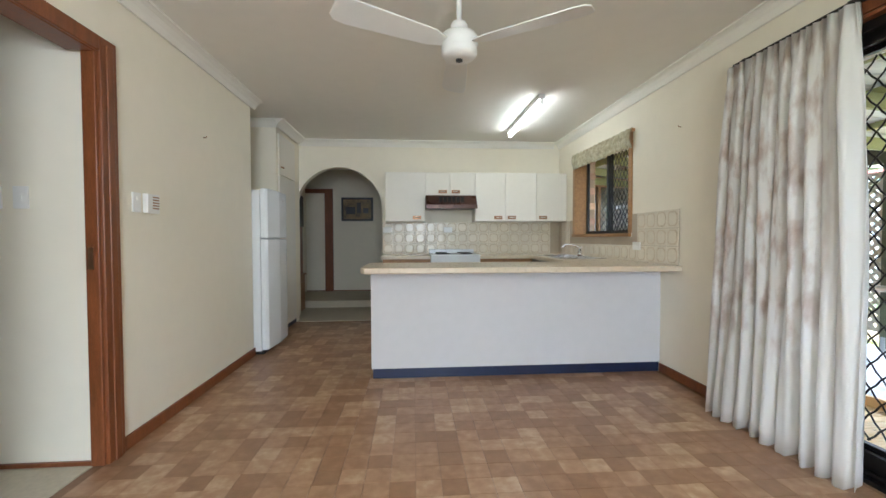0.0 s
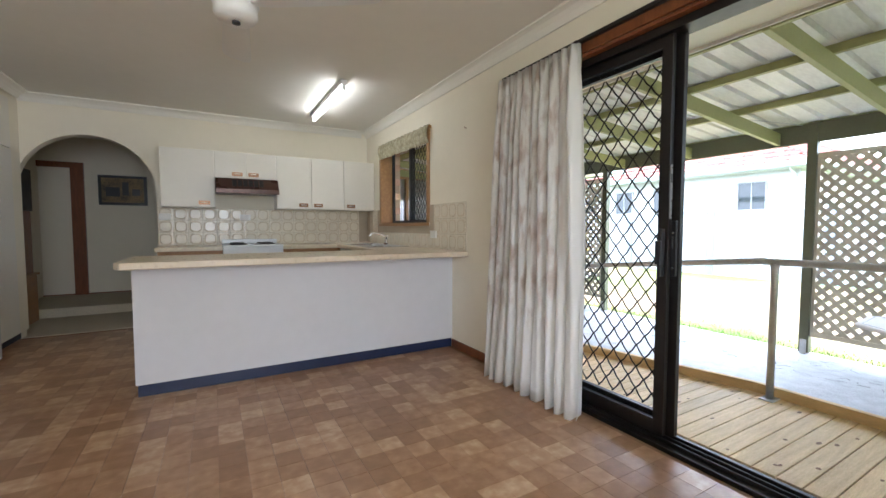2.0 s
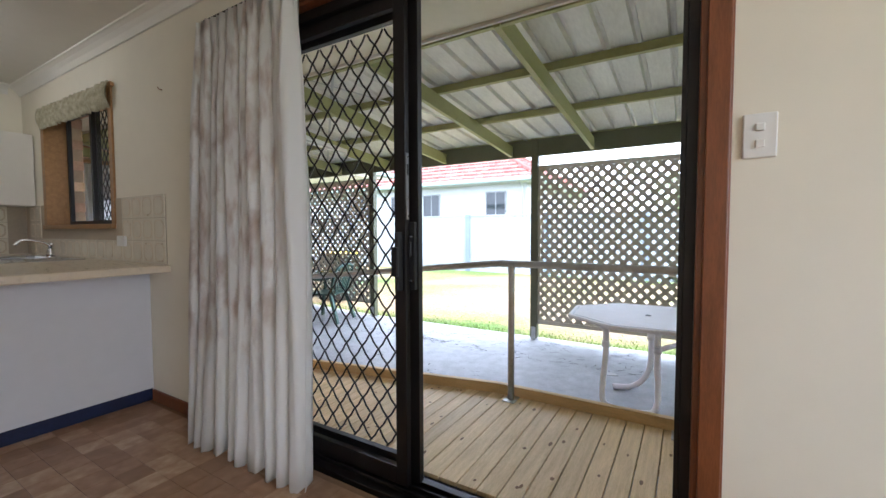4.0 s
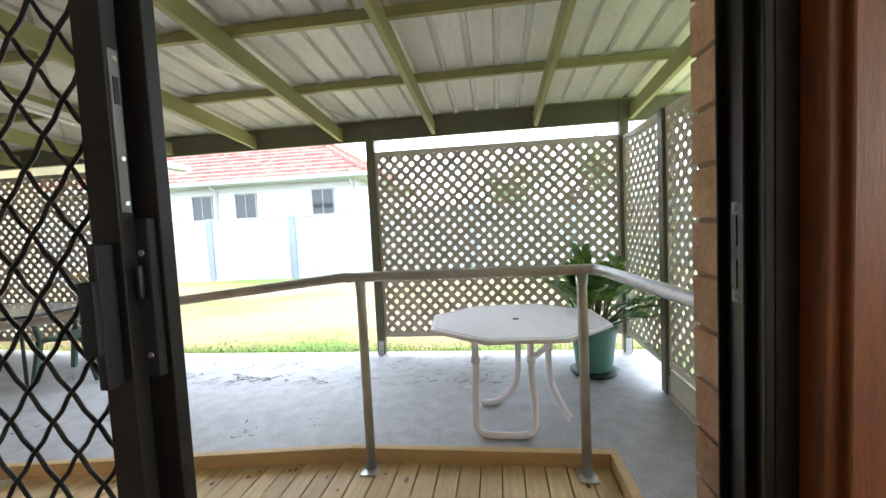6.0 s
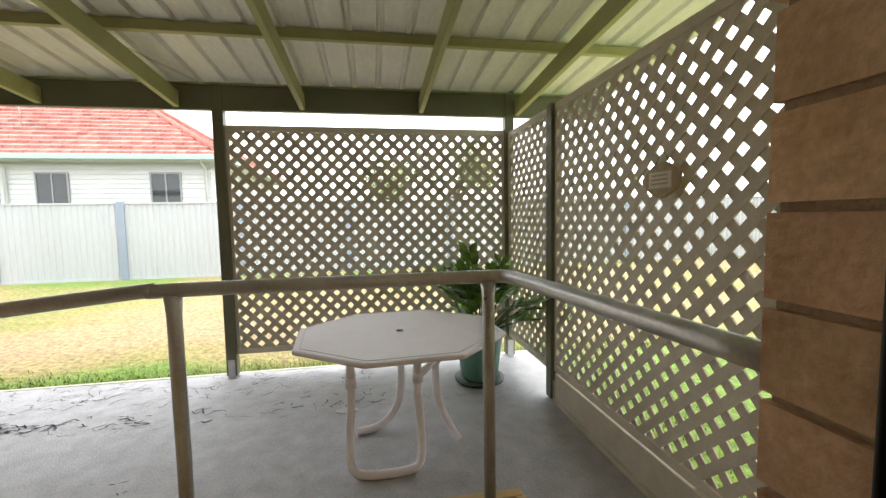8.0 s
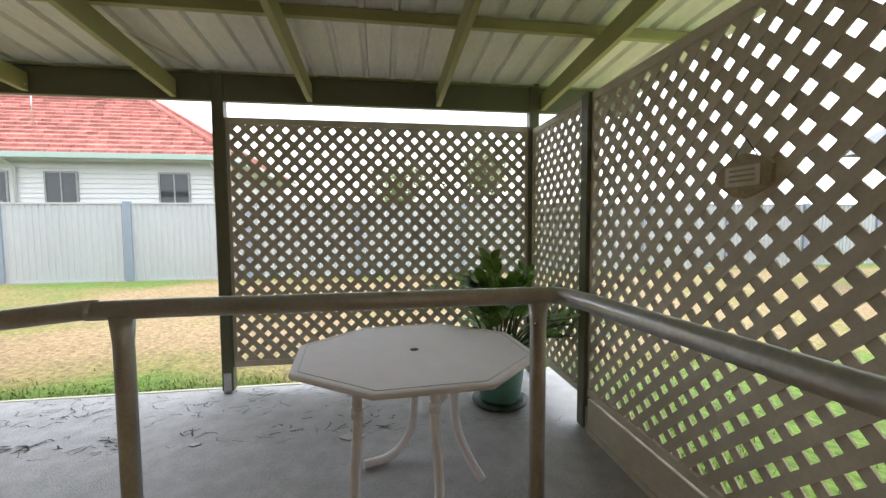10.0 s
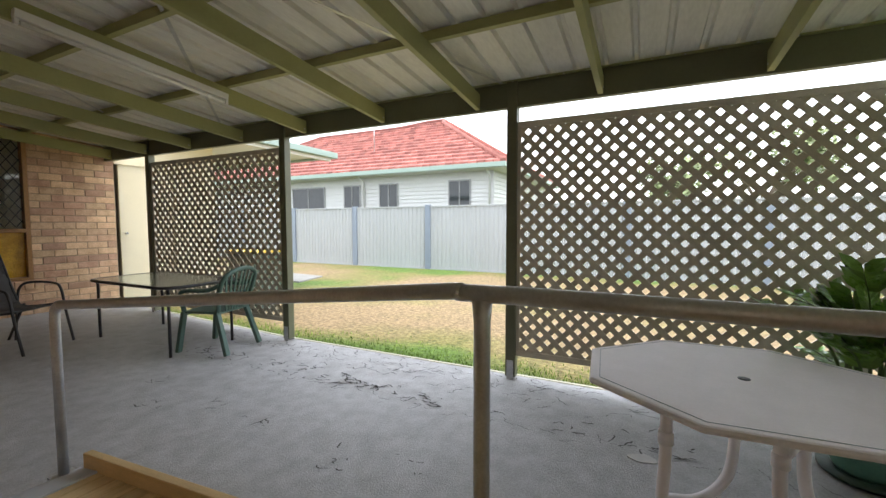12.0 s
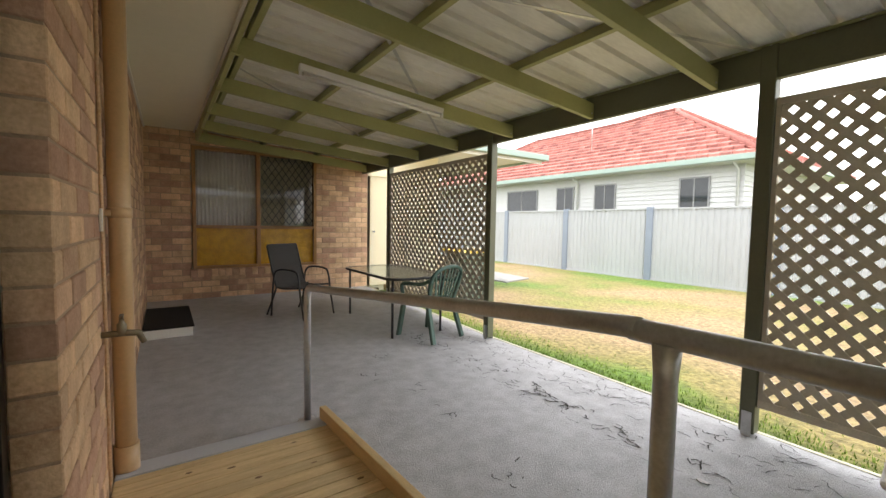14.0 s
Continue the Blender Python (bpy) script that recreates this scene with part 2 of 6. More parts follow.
def lawn_mat():
    m, nt, p = nodes_of("patchy_dry_lawn")
    N, L = nt.nodes.new, nt.links.new
    geo = N("ShaderNodeNewGeometry")
    n = N("ShaderNodeTexNoise")
    n.inputs["Scale"].default_value, n.inputs["Detail"].default_value = 0.45, 5.0
    L(geo.outputs["Position"], n.inputs["Vector"])
    sep = N("ShaderNodeSeparateXYZ")
    L(geo.outputs["Position"], sep.inputs[0])
    edge = N("ShaderNodeMapRange")
    edge.inputs["From Min"].default_value, edge.inputs["From Max"].default_value = 5.75, 6.5
    edge.inputs["To Min"].default_value, edge.inputs["To Max"].default_value = -0.24, 0.05
    L(sep.outputs[0], edge.inputs["Value"])
    ad = N("ShaderNodeMath")
    L(n.outputs[0], ad.inputs[0])
    L(edge.outputs[0], ad.inputs[1])
    fence = N("ShaderNodeMapRange")
    fence.inputs["From Min"].default_value, fence.inputs["From Max"].default_value = 11.8, 12.8
    fence.inputs["To Min"].default_value, fence.inputs["To Max"].default_value = 0.0, -0.2
    L(sep.outputs[0], fence.inputs["Value"])
    ad2 = N("ShaderNodeMath")
    L(ad.outputs[0], ad2.inputs[0])
    L(fence.outputs[0], ad2.inputs[1])
    far = N("ShaderNodeVectorMath")
    far.operation = "DISTANCE"
    far.inputs[1].default_value = (9.4, 7.4, -0.3)
    L(geo.outputs["Position"], far.inputs[0])
    lush = N("ShaderNodeMapRange")
    lush.inputs["From Min"].default_value, lush.inputs["From Max"].default_value = 0.7, 2.6
    lush.inputs["To Min"].default_value, lush.inputs["To Max"].default_value = -0.2, 0.0
    L(far.outputs["Value"], lush.inputs["Value"])
    ad3 = N("ShaderNodeMath")
    L(ad2.outputs[0], ad3.inputs[0])
    L(lush.outputs[0], ad3.inputs[1])
    ad2 = ad3
    cr = N("ShaderNodeValToRGB")
    e = cr.color_ramp.elements
    e[0].position, e[0].color = 0.30, (0.10, 0.17, 0.025, 1)
    e[1].position, e[1].color = 0.62, (0.26, 0.187, 0.10, 1)
    mid = e.new(0.44)
    mid.color = (0.19, 0.17, 0.055, 1)
    L(ad2.outputs[0], cr.inputs[0])
    fine = N("ShaderNodeTexNoise")
    fine.inputs["Scale"].default_value, fine.inputs["Detail"].default_value = 22.0, 8.0
    L(geo.outputs["Position"], fine.inputs["Vector"])
    r = N("ShaderNodeMapRange")
    r.inputs["From Min"].default_value, r.inputs["From Max"].default_value = 0.3, 0.7
    r.inputs["To Min"].default_value, r.inputs["To Max"].default_value = 0.5, 1.35
    L(fine.outputs[0], r.inputs["Value"])
    hsv = N("ShaderNodeHueSaturation")
    L(r.outputs[0], hsv.inputs["Value"])
    L(cr.outputs[0], hsv.inputs["Color"])
    L(hsv.outputs[0], p.inputs["Base Color"])
    p.inputs["Roughness"].default_value = 0.95
    bp = N("ShaderNodeBump")
    bp.inputs["Strength"].default_value, bp.inputs["Distance"].default_value = 0.8, 0.03
    L(fine.outputs[0], bp.inputs["Height"])
    L(bp.outputs[0], p.inputs["Normal"])
    return m


def curtain_mat():
    """Cream cloth with a soft smudged print in bands."""
    m, nt, p = nodes_of("cream_printed_curtain")
    N, L = nt.nodes.new, nt.links.new
    geo = N("ShaderNodeNewGeometry")
    mp = N("ShaderNodeMapping")
    mp.inputs["Scale"].default_value = (5.0, 22.0, 6.0)
    L(geo.outputs["Position"], mp.inputs["Vector"])
    n = N("ShaderNodeTexNoise")
    n.inputs["Scale"].default_value, n.inputs["Detail"].default_value = 1.0, 8.0
    L(mp.outputs[0], n.inputs["Vector"])
    sep = N("ShaderNodeSeparateXYZ")
    L(geo.outputs["Position"], sep.inputs[0])
    low = N("ShaderNodeMapRange")
    low.inputs["From Min"].default_value, low.inputs["From Max"].default_value = 0.3, 0.75
    L(sep.outputs[2], low.inputs["Value"])
    side = N("ShaderNodeMapRange")
    side.inputs["From Min"].default_value, side.inputs["From Max"].default_value = 1.98, 2.12
    L(sep.outputs[1], side.inputs["Value"])
    cr = N("ShaderNodeMapRange")
    cr.inputs["From Min"].default_value, cr.inputs["From Max"].default_value = 0.47, 0.66
    L(n.outputs[0], cr.inputs["Value"])
    m1 = N("ShaderNodeMath")
    m1.operation = "MULTIPLY"
    L(cr.outputs[0], m1.inputs[0])
    L(low.outputs[0], m1.inputs[1])
    m2 = N("ShaderNodeMath")
    m2.operation = "MULTIPLY"
    L(m1.outputs[0], m2.inputs[0])
    L(side.outputs[0], m2.inputs[1])
    mix = N("ShaderNodeMixRGB")
    mix.inputs[1].default_value, mix.inputs[2].default_value = (0.90, 0.88, 0.85, 1), (0.60, 0.50, 0.44, 1)
    L(m2.outputs[0], mix.inputs[0])
    L(mix.outputs[0], p.inputs["Base Color"])
    p.inputs["Roughness"].default_value = 0.9
    tr = N("ShaderNodeBsdfTranslucent")
    L(mix.outputs[0], tr.inputs["Color"])
    ms = N("ShaderNodeMixShader")
    ms.inputs[0].default_value = 0.45
    L(p.outputs[0], ms.inputs[1])
    L(tr.outputs[0], ms.inputs[2])
    L(ms.outputs[0], nt.nodes["Material Output"].inputs["Surface"])
    return m


def emit_mat(name, col, strength):
    m, nt, p = nodes_of(name)
    p.inputs["Emission Color"].default_value = (*col, 1)
    p.inputs["Emission Strength"].default_value = strength
    return m


M_VINYL = vinyl_mat()
M_CONC = concrete_mat()
M_LAWN = lawn_mat()
M_CURTAIN = curtain_mat()
M_TUBE = emit_mat("lit_fluorescent_tube", (1.0, 0.93, 0.80), 3.4)
M_TUBEOFF = mat("unlit_white_tube", (0.85, 0.85, 0.83), 0.25, var=0.01)


# ---- building helpers ----
class Shape:
    """Collects solids into one mesh, in world coordinates."""

    def __init__(self):
        self.bm = bmesh.new()

    def solid(self, corners):
        v = [self.bm.verts.new(c) for c in corners]
        for f in ((0, 3, 2, 1), (4, 5, 6, 7), (0, 1, 5, 4), (1, 2, 6, 5), (2, 3, 7, 6), (3, 0, 4, 7)):
            self.bm.faces.new([v[i] for i in f])
        return self

    def box(self, x0, y0, z0, x1, y1, z1):
        return self.solid(((x0, y0, z0), (x1, y0, z0), (x1, y1, z0), (x0, y1, z0), (x0, y0, z1), (x1, y0, z1), (x1, y1, z1), (x0, y1, z1)))

    def bar(self, a, b, w, h, up=(0, 0, 1)):
        """A rectangular bar from a to b, w wide and h deep along up."""
        a, b = Vector(a), Vector(b)
        d = (b - a).normalized()
        s = d.cross(Vector(up)).normalized() * w / 2
        u = s.cross(d).normalized() * h / 2
        return self.solid([p + q for p in (a, b) for q in (-s - u, s - u, s + u, -s + u)])

    def tube(self, pts, r, seg=10, ends=True):
        pts = [Vector(p) for p in pts]
        rad = r if isinstance(r, (list, tuple)) else [r] * len(pts)
        rings, ref = [], None
        for i, p in enumerate(pts):
            d = (pts[min(i + 1, len(pts) - 1)] - pts[max(i - 1, 0)]).normalized()
            if ref is None:
                ref = d.orthogonal().normalized()
            ref = (ref - d * ref.dot(d)).normalized()
            s = d.cross(ref)
            rings.append([self.bm.verts.new(p + (ref * math.cos(k) + s * math.sin(k)) * rad[i]) for k in (2 * math.pi * j / seg for j in range(seg))])
        for ra, rb in zip(rings, rings[1:]):
            for j in range(seg):
                f = self.bm.faces.new((ra[j], ra[(j + 1) % seg], rb[(j + 1) % seg], rb[j]))
                f.smooth = True
        if ends:
            self.bm.faces.new(rings[0][::-1])
            self.bm.faces.new(rings[-1])
        return self

    def lathe(self, cx, cy, prof, seg=28):
        """Turns a profile of (radius, z) round a vertical axis."""
        rings = [[self.bm.verts.new((cx + r * math.cos(2 * math.pi * j / seg), cy + r * math.sin(2 * math.pi * j / seg), z)) for j in range(seg)] for r, z in prof]
        for ra, rb in zip(rings, rings[1:]):
            for j in range(seg):
                f = self.bm.faces.new((ra[j], ra[(j + 1) % seg], rb[(j + 1) % seg], rb[j]))
                f.smooth = True
        self.bm.faces.new(rings[0][::-1])
        self.bm.faces.new(rings[-1])
        return self

    def prism(self, outline, axis, a, b):
        """Extrudes an outline of pairs along an axis from a to b."""
        place = {"x": lambda p, t: (t, p[0], p[1]), "y": lambda p, t: (p[0], t, p[1]), "z": lambda p, t: (p[0], p[1], t)}[axis]
        va = [self.bm.verts.new(place(p, a)) for p in outline]
        vb = [self.bm.verts.new(place(p, b)) for p in outline]
        n = len(va)
        self.bm.faces.new(va)
        self.bm.faces.new(vb[::-1])
        for i in range(n):
            self.bm.faces.new((va[i], vb[i], vb[(i + 1) % n], va[(i + 1) % n]))
        return self

    def face(self, pts):
        self.bm.faces.new([self.bm.verts.new(p) for p in pts])
        return self

    def done(self, name, material, parent=None, bevel=0.0, base=None):
        bmesh.ops.recalc_face_normals(self.bm, faces=self.bm.faces)
        me = bpy.data.meshes.new(name)
        self.bm.to_mesh(me)
        self.bm.free()
        me.materials.append(material)
        ob = new(name, me)
        if parent is not None:
            ob.parent = parent
            ob.matrix_parent_inverse = Matrix.Translation(parent.location).inverted()
        if bevel > 0:
            mod = ob.modifiers.new("bevel", "BEVEL")
            mod.width, mod.segments, mod.limit_method, mod.angle_limit = bevel, 2, "ANGLE", radians(40)
        return ob


def thing(name, place, label, category, group="", kind=""):
    e = new(name)
    e.location = place
    e.empty_display_size = 0.1
    return tagged(e, label, category, group, kind)


def setting(ob, label, category="structure"):
    return tagged(ob, label, category, kind="structure")


def curve_pts(pts, n=8):
    """A smooth line through points."""
    pts = [Vector(p) for p in pts]
    q = [pts[0] * 2 - pts[1], *pts, pts[-1] * 2 - pts[-2]]
    out = []
    for i in range(1, len(q) - 2):
        for k in range(n):
            t = k / n
            out.append(0.5 * ((2 * q[i]) + (q[i + 1] - q[i - 1]) * t + (2 * q[i - 1] - 5 * q[i] + 4 * q[i + 1] - q[i + 2]) * t * t + (3 * q[i] - q[i - 1] - 3 * q[i + 1] + q[i + 2]) * t ** 3))
    return out + [pts[-1]]


# ---- setting: inside ----
CEIL = 2.43
WX, WXO = 2.10, 2.36
LX = -1.47
BY = 5.85
DY0, DY1, DH = 0.48, 2.56, 2.12
KY0, KY1, KZ0, KZ1 = 3.98, 5.30, 1.125, 2.14

setting(Shape().box(-2.3, -2.6, -0.3, WX, BY + 0.12, -0.006).done("floor", M_FLOORBED), "brown mottled vinyl tile floor of dining room and kitchen", "floor")
s = Shape()
s.box(-3.6, -2.75, CEIL, WXO - 0.12, 9.6, CEIL + 0.05)
setting(s.done("ceiling", M_CEIL), "white painted plaster ceiling", "ceiling")

s = Shape()
s.box(WX, -2.6, -0.3, WXO - 0.11, DY0, CEIL)
s.box(WX, DY0, DH, WXO - 0.11, DY1, CEIL)
s.box(WX, DY1, -0.3, WXO - 0.11, KY0, CEIL)
s.box(WX, KY0, -0.3, WXO - 0.11, KY1, KZ0)
s.box(WX, KY0, KZ1, WXO - 0.11, KY1, CEIL)
s.box(WX, KY1, -0.3, WXO - 0.11, 8.4, CEIL)
setting(s.done("wall_east", M_WALL), "cream painted plaster wall with sliding door and kitchen window", "wall")

s = Shape()
s.box(LX - 0.12, -2.6, -0.05, LX, 1.42, CEIL)
s.box(LX - 0.12, 1.42, 2.04, LX, 2.38, CEIL)
s.box(LX - 0.058, 2.38, -0.05, LX, 2.55, CEIL).box(LX - 0.12, 2.55, -0.05, LX, 4.25, CEIL)
s.box(-2.3, 4.13, -0.05, LX - 0.12, 4.25, CEIL)
s.box(-2.3, 4.25, -0.05, -2.18, BY, CEIL)
setting(s.done("wall_west", M_WALL), "cream painted plaster wall with a doorway", "wall")
# Unseen wall; its opening is made up to go with the fill lamp.
setting(Shape().box(-3.4, -2.72, -0.3, -0.75, -2.6, CEIL).box(1.35, -2.72, -0.3, WXO, -2.6, CEIL).box(-0.75, -2.72, -0.3, 1.35, -2.6, 0.88).box(-0.75, -2.72, 2.12, 1.35, -2.6, CEIL).done("wall_south", M_WALL), "unseen cream plaster wall with an opening added for the fill lamp", "wall")

# wall beyond the west doorway
setting(Shape().box(-3.4, 2.385, -0.05, LX - 0.06, 2.54, CEIL).box(-3.5, -2.6, -0.05, -3.4, 2.54, CEIL).done("wall_passage", M_WALL), "cream painted passage wall", "wall")
setting(Shape().box(-3.4, -2.6, -0.3, LX - 0.06, 2.385, 0.0).done("carpet_passage", M_CARPET), "pale beige carpet of the passage", "floor")
setting(Shape().box(-3.4, 2.37, 0.0, LX - 0.06, 2.385, 0.02).done("trim_passage", M_WOOD), "thin dark timber strip at carpet edge", "trim")

# kitchen wall with arch
AX, AR, ASP = -0.937, 0.575, 1.50
arch = [(AX + AR * math.cos(math.pi * k / 24), ASP + AR * math.sin(math.pi * k / 24)) for k in range(25)]
s = Shape()
s.box(-2.3, BY, -0.05, AX - AR, BY + 0.12, CEIL)
s.box(AX + AR, BY, -0.05, WX, BY + 0.12, CEIL)
for (xa, za), (xb, zb) in zip(arch, arch[1:]):
    s.solid(((xa, BY, za), (xa, BY + 0.12, za), (xb, BY + 0.12, zb), (xb, BY, zb), (xa, BY, CEIL), (xa, BY + 0.12, CEIL), (xb, BY + 0.12, CEIL), (xb, BY, CEIL)))
setting(s.done("wall_north", M_WALL), "cream painted kitchen wall with an arched opening", "wall")

# hall beyond the arch
setting(Shape().box(-3.4, BY + 0.12, -0.3, WX, 6.95, 0.0).box(AX - AR, BY, -0.3, AX + AR, BY + 0.12, 0.0).done("floor_hall", M_CARPET), "beige carpeted hall floor", "floor")
setting(Shape().box(-3.4, 6.95, -0.3, WX, 8.2, 0.11).done("step_hall", M_CARPET, bevel=0.012), "low beige carpeted step in the hall", "step")
# The box at BY, x -3.4 to -2.3, is unseen, added to block outside light.
setting(Shape().box(-3.4, 8.2, -0.05, -2.35, 8.3, CEIL).box(-2.35, 8.2, -0.05, WX, 8.3, CEIL).box(-3.5, 5.97, -0.05, -3.4, 9.5, CEIL)
        .box(-3.4, 9.4, -0.05, WX, 9.5, CEIL).box(-3.4, BY, -0.05, -2.3, BY + 0.12, CEIL).box(-0.36, BY + 0.12, 0, -0.28, 8.2, CEIL).done("wall_hall", M_WALL), "cream painted hall wall", "wall")
setting(Shape().box(-2.12, 7.2, 0.11, -1.98, 8.2, CEIL).done("wall_hall_side", M_WALL), "cream painted hall side wall", "wall")
setting(Shape().box(-1.98, 8.185, 0.11, -0.36, 8.2, 0.125).done("baseboard_hall", M_WOOD), "thin dark timber skirting in the hall", "baseboard")
s = Shape().box(-1.62, 8.15, 0.11, -1.47, 8.2, 2.06).box(-1.98, 8.15, 1.98, -1.62, 8.2, 2.06)
setting(s.done("trim_hall_door", M_WOOD), "dark timber door frame in the hall", "trim")


def cornice(name, a, b, inward):
    """A coved cornice from a to b along a wall; inward points into the room."""
    prof = [(0.0, 0.0), (0.012, 0.0), (0.018, 0.012), (0.030, 0.034), (0.052, 0.056), (0.074, 0.066), (0.085, 0.068), (0.085, 0.08), (0, 0.08)]
    a, b, n = Vector(a), Vector(b), Vector(inward)
    s = Shape()
    va = [s.bm.verts.new(a + n * p + Vector((0, 0, CEIL - 0.08 + q))) for p, q in prof]
    vb = [s.bm.verts.new(b + n * p + Vector((0, 0, CEIL - 0.08 + q))) for p, q in prof]
    for i in range(len(prof) - 1):
        s.bm.faces.new((va[i], va[i + 1], vb[i + 1], vb[i]))
    s.bm.faces.new(va)
    s.bm.faces.new(vb)
    setting(s.done(name, M_CORN), "white coved plaster cornice", "cornice")


cornice("cornice_east", (WX - 0.002, -2.6, 0), (WX - 0.002, BY, 0), (-1, 0, 0))
cornice("cornice_west", (LX + 0.002, -2.6, 0), (LX + 0.002, 4.33, 0), (1, 0, 0))
cornice("cornice_north", (-1.47, BY - 0.002, 0), (WX - 0.09, BY - 0.002, 0), (0, -1, 0))
cornice("cornice_pantry_front", (-1.438, 4.86, 0), (-1.438, BY - 0.09, 0), (1, 0, 0))
cornice("cornice_pantry_side", (-2.18, 4.938, 0), (-1.44, 4.938, 0), (0, -1, 0))


def skirting(name, x0, y0, x1, y1):
    setting(Shape().box(x0, y0, 0.0, x1, y1, 0.075).done(name, M_WOOD, bevel=0.004), "stained timber skirting board", "baseboard")


skirting("baseboard_west", LX, 2.49, LX + 0.014, 4.25)
skirting("baseboard_west_corner", LX - 0.12, 4.25, LX + 0.014, 4.264)
skirting("baseboard_east", WX - 0.014, 2.62, WX, 3.49)
skirting("baseboard_east_south", WX - 0.014, -2.6, WX, 0.44)

# west doorway frame
s = Shape()
s.box(LX - 0.06, 2.36, 0, LX + 0.004, 2.38, 2.04)
s.box(LX, 2.375, 0, LX + 0.02, 2.485, 2.10)
s.box(LX - 0.125, 1.42, 2.02, LX + 0.004, 2.36, 2.04).box(LX, 1.33, 2.025, LX + 0.02, 2.374, 2.10)
s.box(LX - 0.125, 1.42, 0, LX + 0.004, 1.44, 2.02).box(LX, 1.33, 0, LX + 0.02, 1.425, 2.024)
s.box(LX + 0.02, 2.41, 0, LX + 0.028, 2.455, 2.07)
setting(s.done("door_frame_west", M_WOOD, bevel=0.004), "stained timber door frame with moulded architrave", "door frame")
tagged(Shape().box(LX - 0.045, 2.354, 0.97, LX - 0.02, 2.36, 1.08).done("strike_plate", M_BRASS), "small brass strike plate on the door frame", "strike plate")


def switch(x, y, z, nx, ny, gang=2):
    e = thing("light_switch", (x, y, z), "white plastic wall light switch plate", "light switch")
    w, h = 0.034, 0.054
    if nx:
        Shape().box(min(x, x + nx * 0.01), y - w, z - h, max(x, x + nx * 0.01), y + w, z + h).done("plate", M_SWITCH, e, bevel=0.003)
        for k in range(gang):
            zz = z + 0.02 - 0.04 * k
            Shape().box(min(x, x + nx * 0.016), y - 0.009, zz - 0.009, max(x, x + nx * 0.016), y + 0.009, zz + 0.009).done("rocker", M_SWITCH, e, bevel=0.002)
    else:
        Shape().box(x - w, min(y, y + ny * 0.01), z - h, x + w, max(y, y + ny * 0.01), z + h).done("plate", M_SWITCH, e, bevel=0.003)
        Shape().box(x - 0.01, min(y, y + ny * 0.016), z - 0.015, x + 0.01, max(y, y + ny * 0.016), z + 0.015).done("rocker", M_SWITCH, e, bevel=0.002)


switch(WX, 0.37, 1.335, -1, 0)
switch(-1.83, 2.385, 1.32, 0, -1)
switch(-1.95, 2.385, 1.32, 0, -1)
switch(LX, 2.635, 1.32, 1, 0, 1)
e = thing("thermostat", (LX, 2.75, 1.32), "small white wall thermostat with a grille", "thermostat")
Shape().box(LX, 2.69, 1.265, LX + 0.03, 2.80, 1.375).done("case", M_SWITCH, e, bevel=0.004)
for k in range(5):
    Shape().box(LX + 0.029, 2.735, 1.29 + k * 0.016, LX + 0.033, 2.79, 1.297 + k * 0.016).done("slot", M_BRASS, e)
for hx, hy, hz, d in ((LX, 3.378, 1.855, 1), (WX, 3.26, 1.96, -1)):
    tagged(Shape().tube([(hx, hy, hz), (hx + d * 0.02, hy, hz), (hx + d * 0.024, hy, hz + 0.012)], 0.003, 6).done("picture_hook", M_BRASS), "small brass picture hook in the wall", "hook")

# ---- sliding door ----
s = Shape()
s.box(WX - 0.004, DY0 - 0.055, 0, WX + 0.04, DY0 + 0.018, DH)
s.box(WX - 0.018, DY0 - 0.05, 0, WX, DY0 + 0.002, DH + 0.07)
s.box(WX - 0.004, DY1 - 0.018, 0, WX + 0.04, DY1 + 0.02, DH)
s.box(WX - 0.018, DY1 - 0.002, 0, WX, DY1 + 0.075, DH + 0.07)
s.box(WX - 0.004, DY0 + 0.018, DH - 0.018, WX + 0.04, DY1 - 0.018, DH)
s.box(WX - 0.018, DY0 + 0.002, DH, WX, DY1 - 0.002, DH + 0.07)
setting(s.done("door_reveal", M_WOOD, bevel=0.003), "dark stained timber reveal round the sliding door", "door frame")
FX0, FX1 = WX + 0.04, WXO - 0.10
s = Shape()
s.box(FX0, DY0, -0.02, FX1, DY0 + 0.045, DH).box(FX0, DY1 - 0.045, -0.02, FX1, DY1, DH)
s.box(FX0, DY0 + 0.045, DH - 0.06, FX1, DY1 - 0.045, DH)
s.box(FX0 - 0.03, DY0 + 0.045, -0.02, FX1 + 0.03, DY1 - 0.045, 0.012)
for k in range(3):
    s.box(FX0 + 0.012 + k * 0.04, DY0 + 0.045, 0.012, FX0 + 0.018 + k * 0.04, DY1 - 0.045, 0.03)
for xx in (0.0, 0.045, 0.112):
    s.box(FX0 + xx, DY0 + 0.045, 0.03, FX0 + xx + 0.005, DY0 + 0.058, DH - 0.06)
setting(s.done("door_frame_sliding", M_FRAME, bevel=0.002), "dark bronze aluminium sliding door frame with track", "door frame")


def panel(name, label, x, y0, y1, z0, z1, w=0.055, t=0.03):
    e = thing(name, (x, (y0 + y1) / 2, z0), label, "sliding door")
    s = Shape()
    s.box(x, y0, z0, x + t, y0 + w, z1).box(x, y1 - w, z0, x + t, y1, z1)
    s.box(x, y0 + w, z0, x + t, y1 - w, z0 + w + 0.02).box(x, y0 + w, z1 - w, x + t, y1 - w, z1)
    s.done("frame", M_FRAME, e, bevel=0.002)
    return e


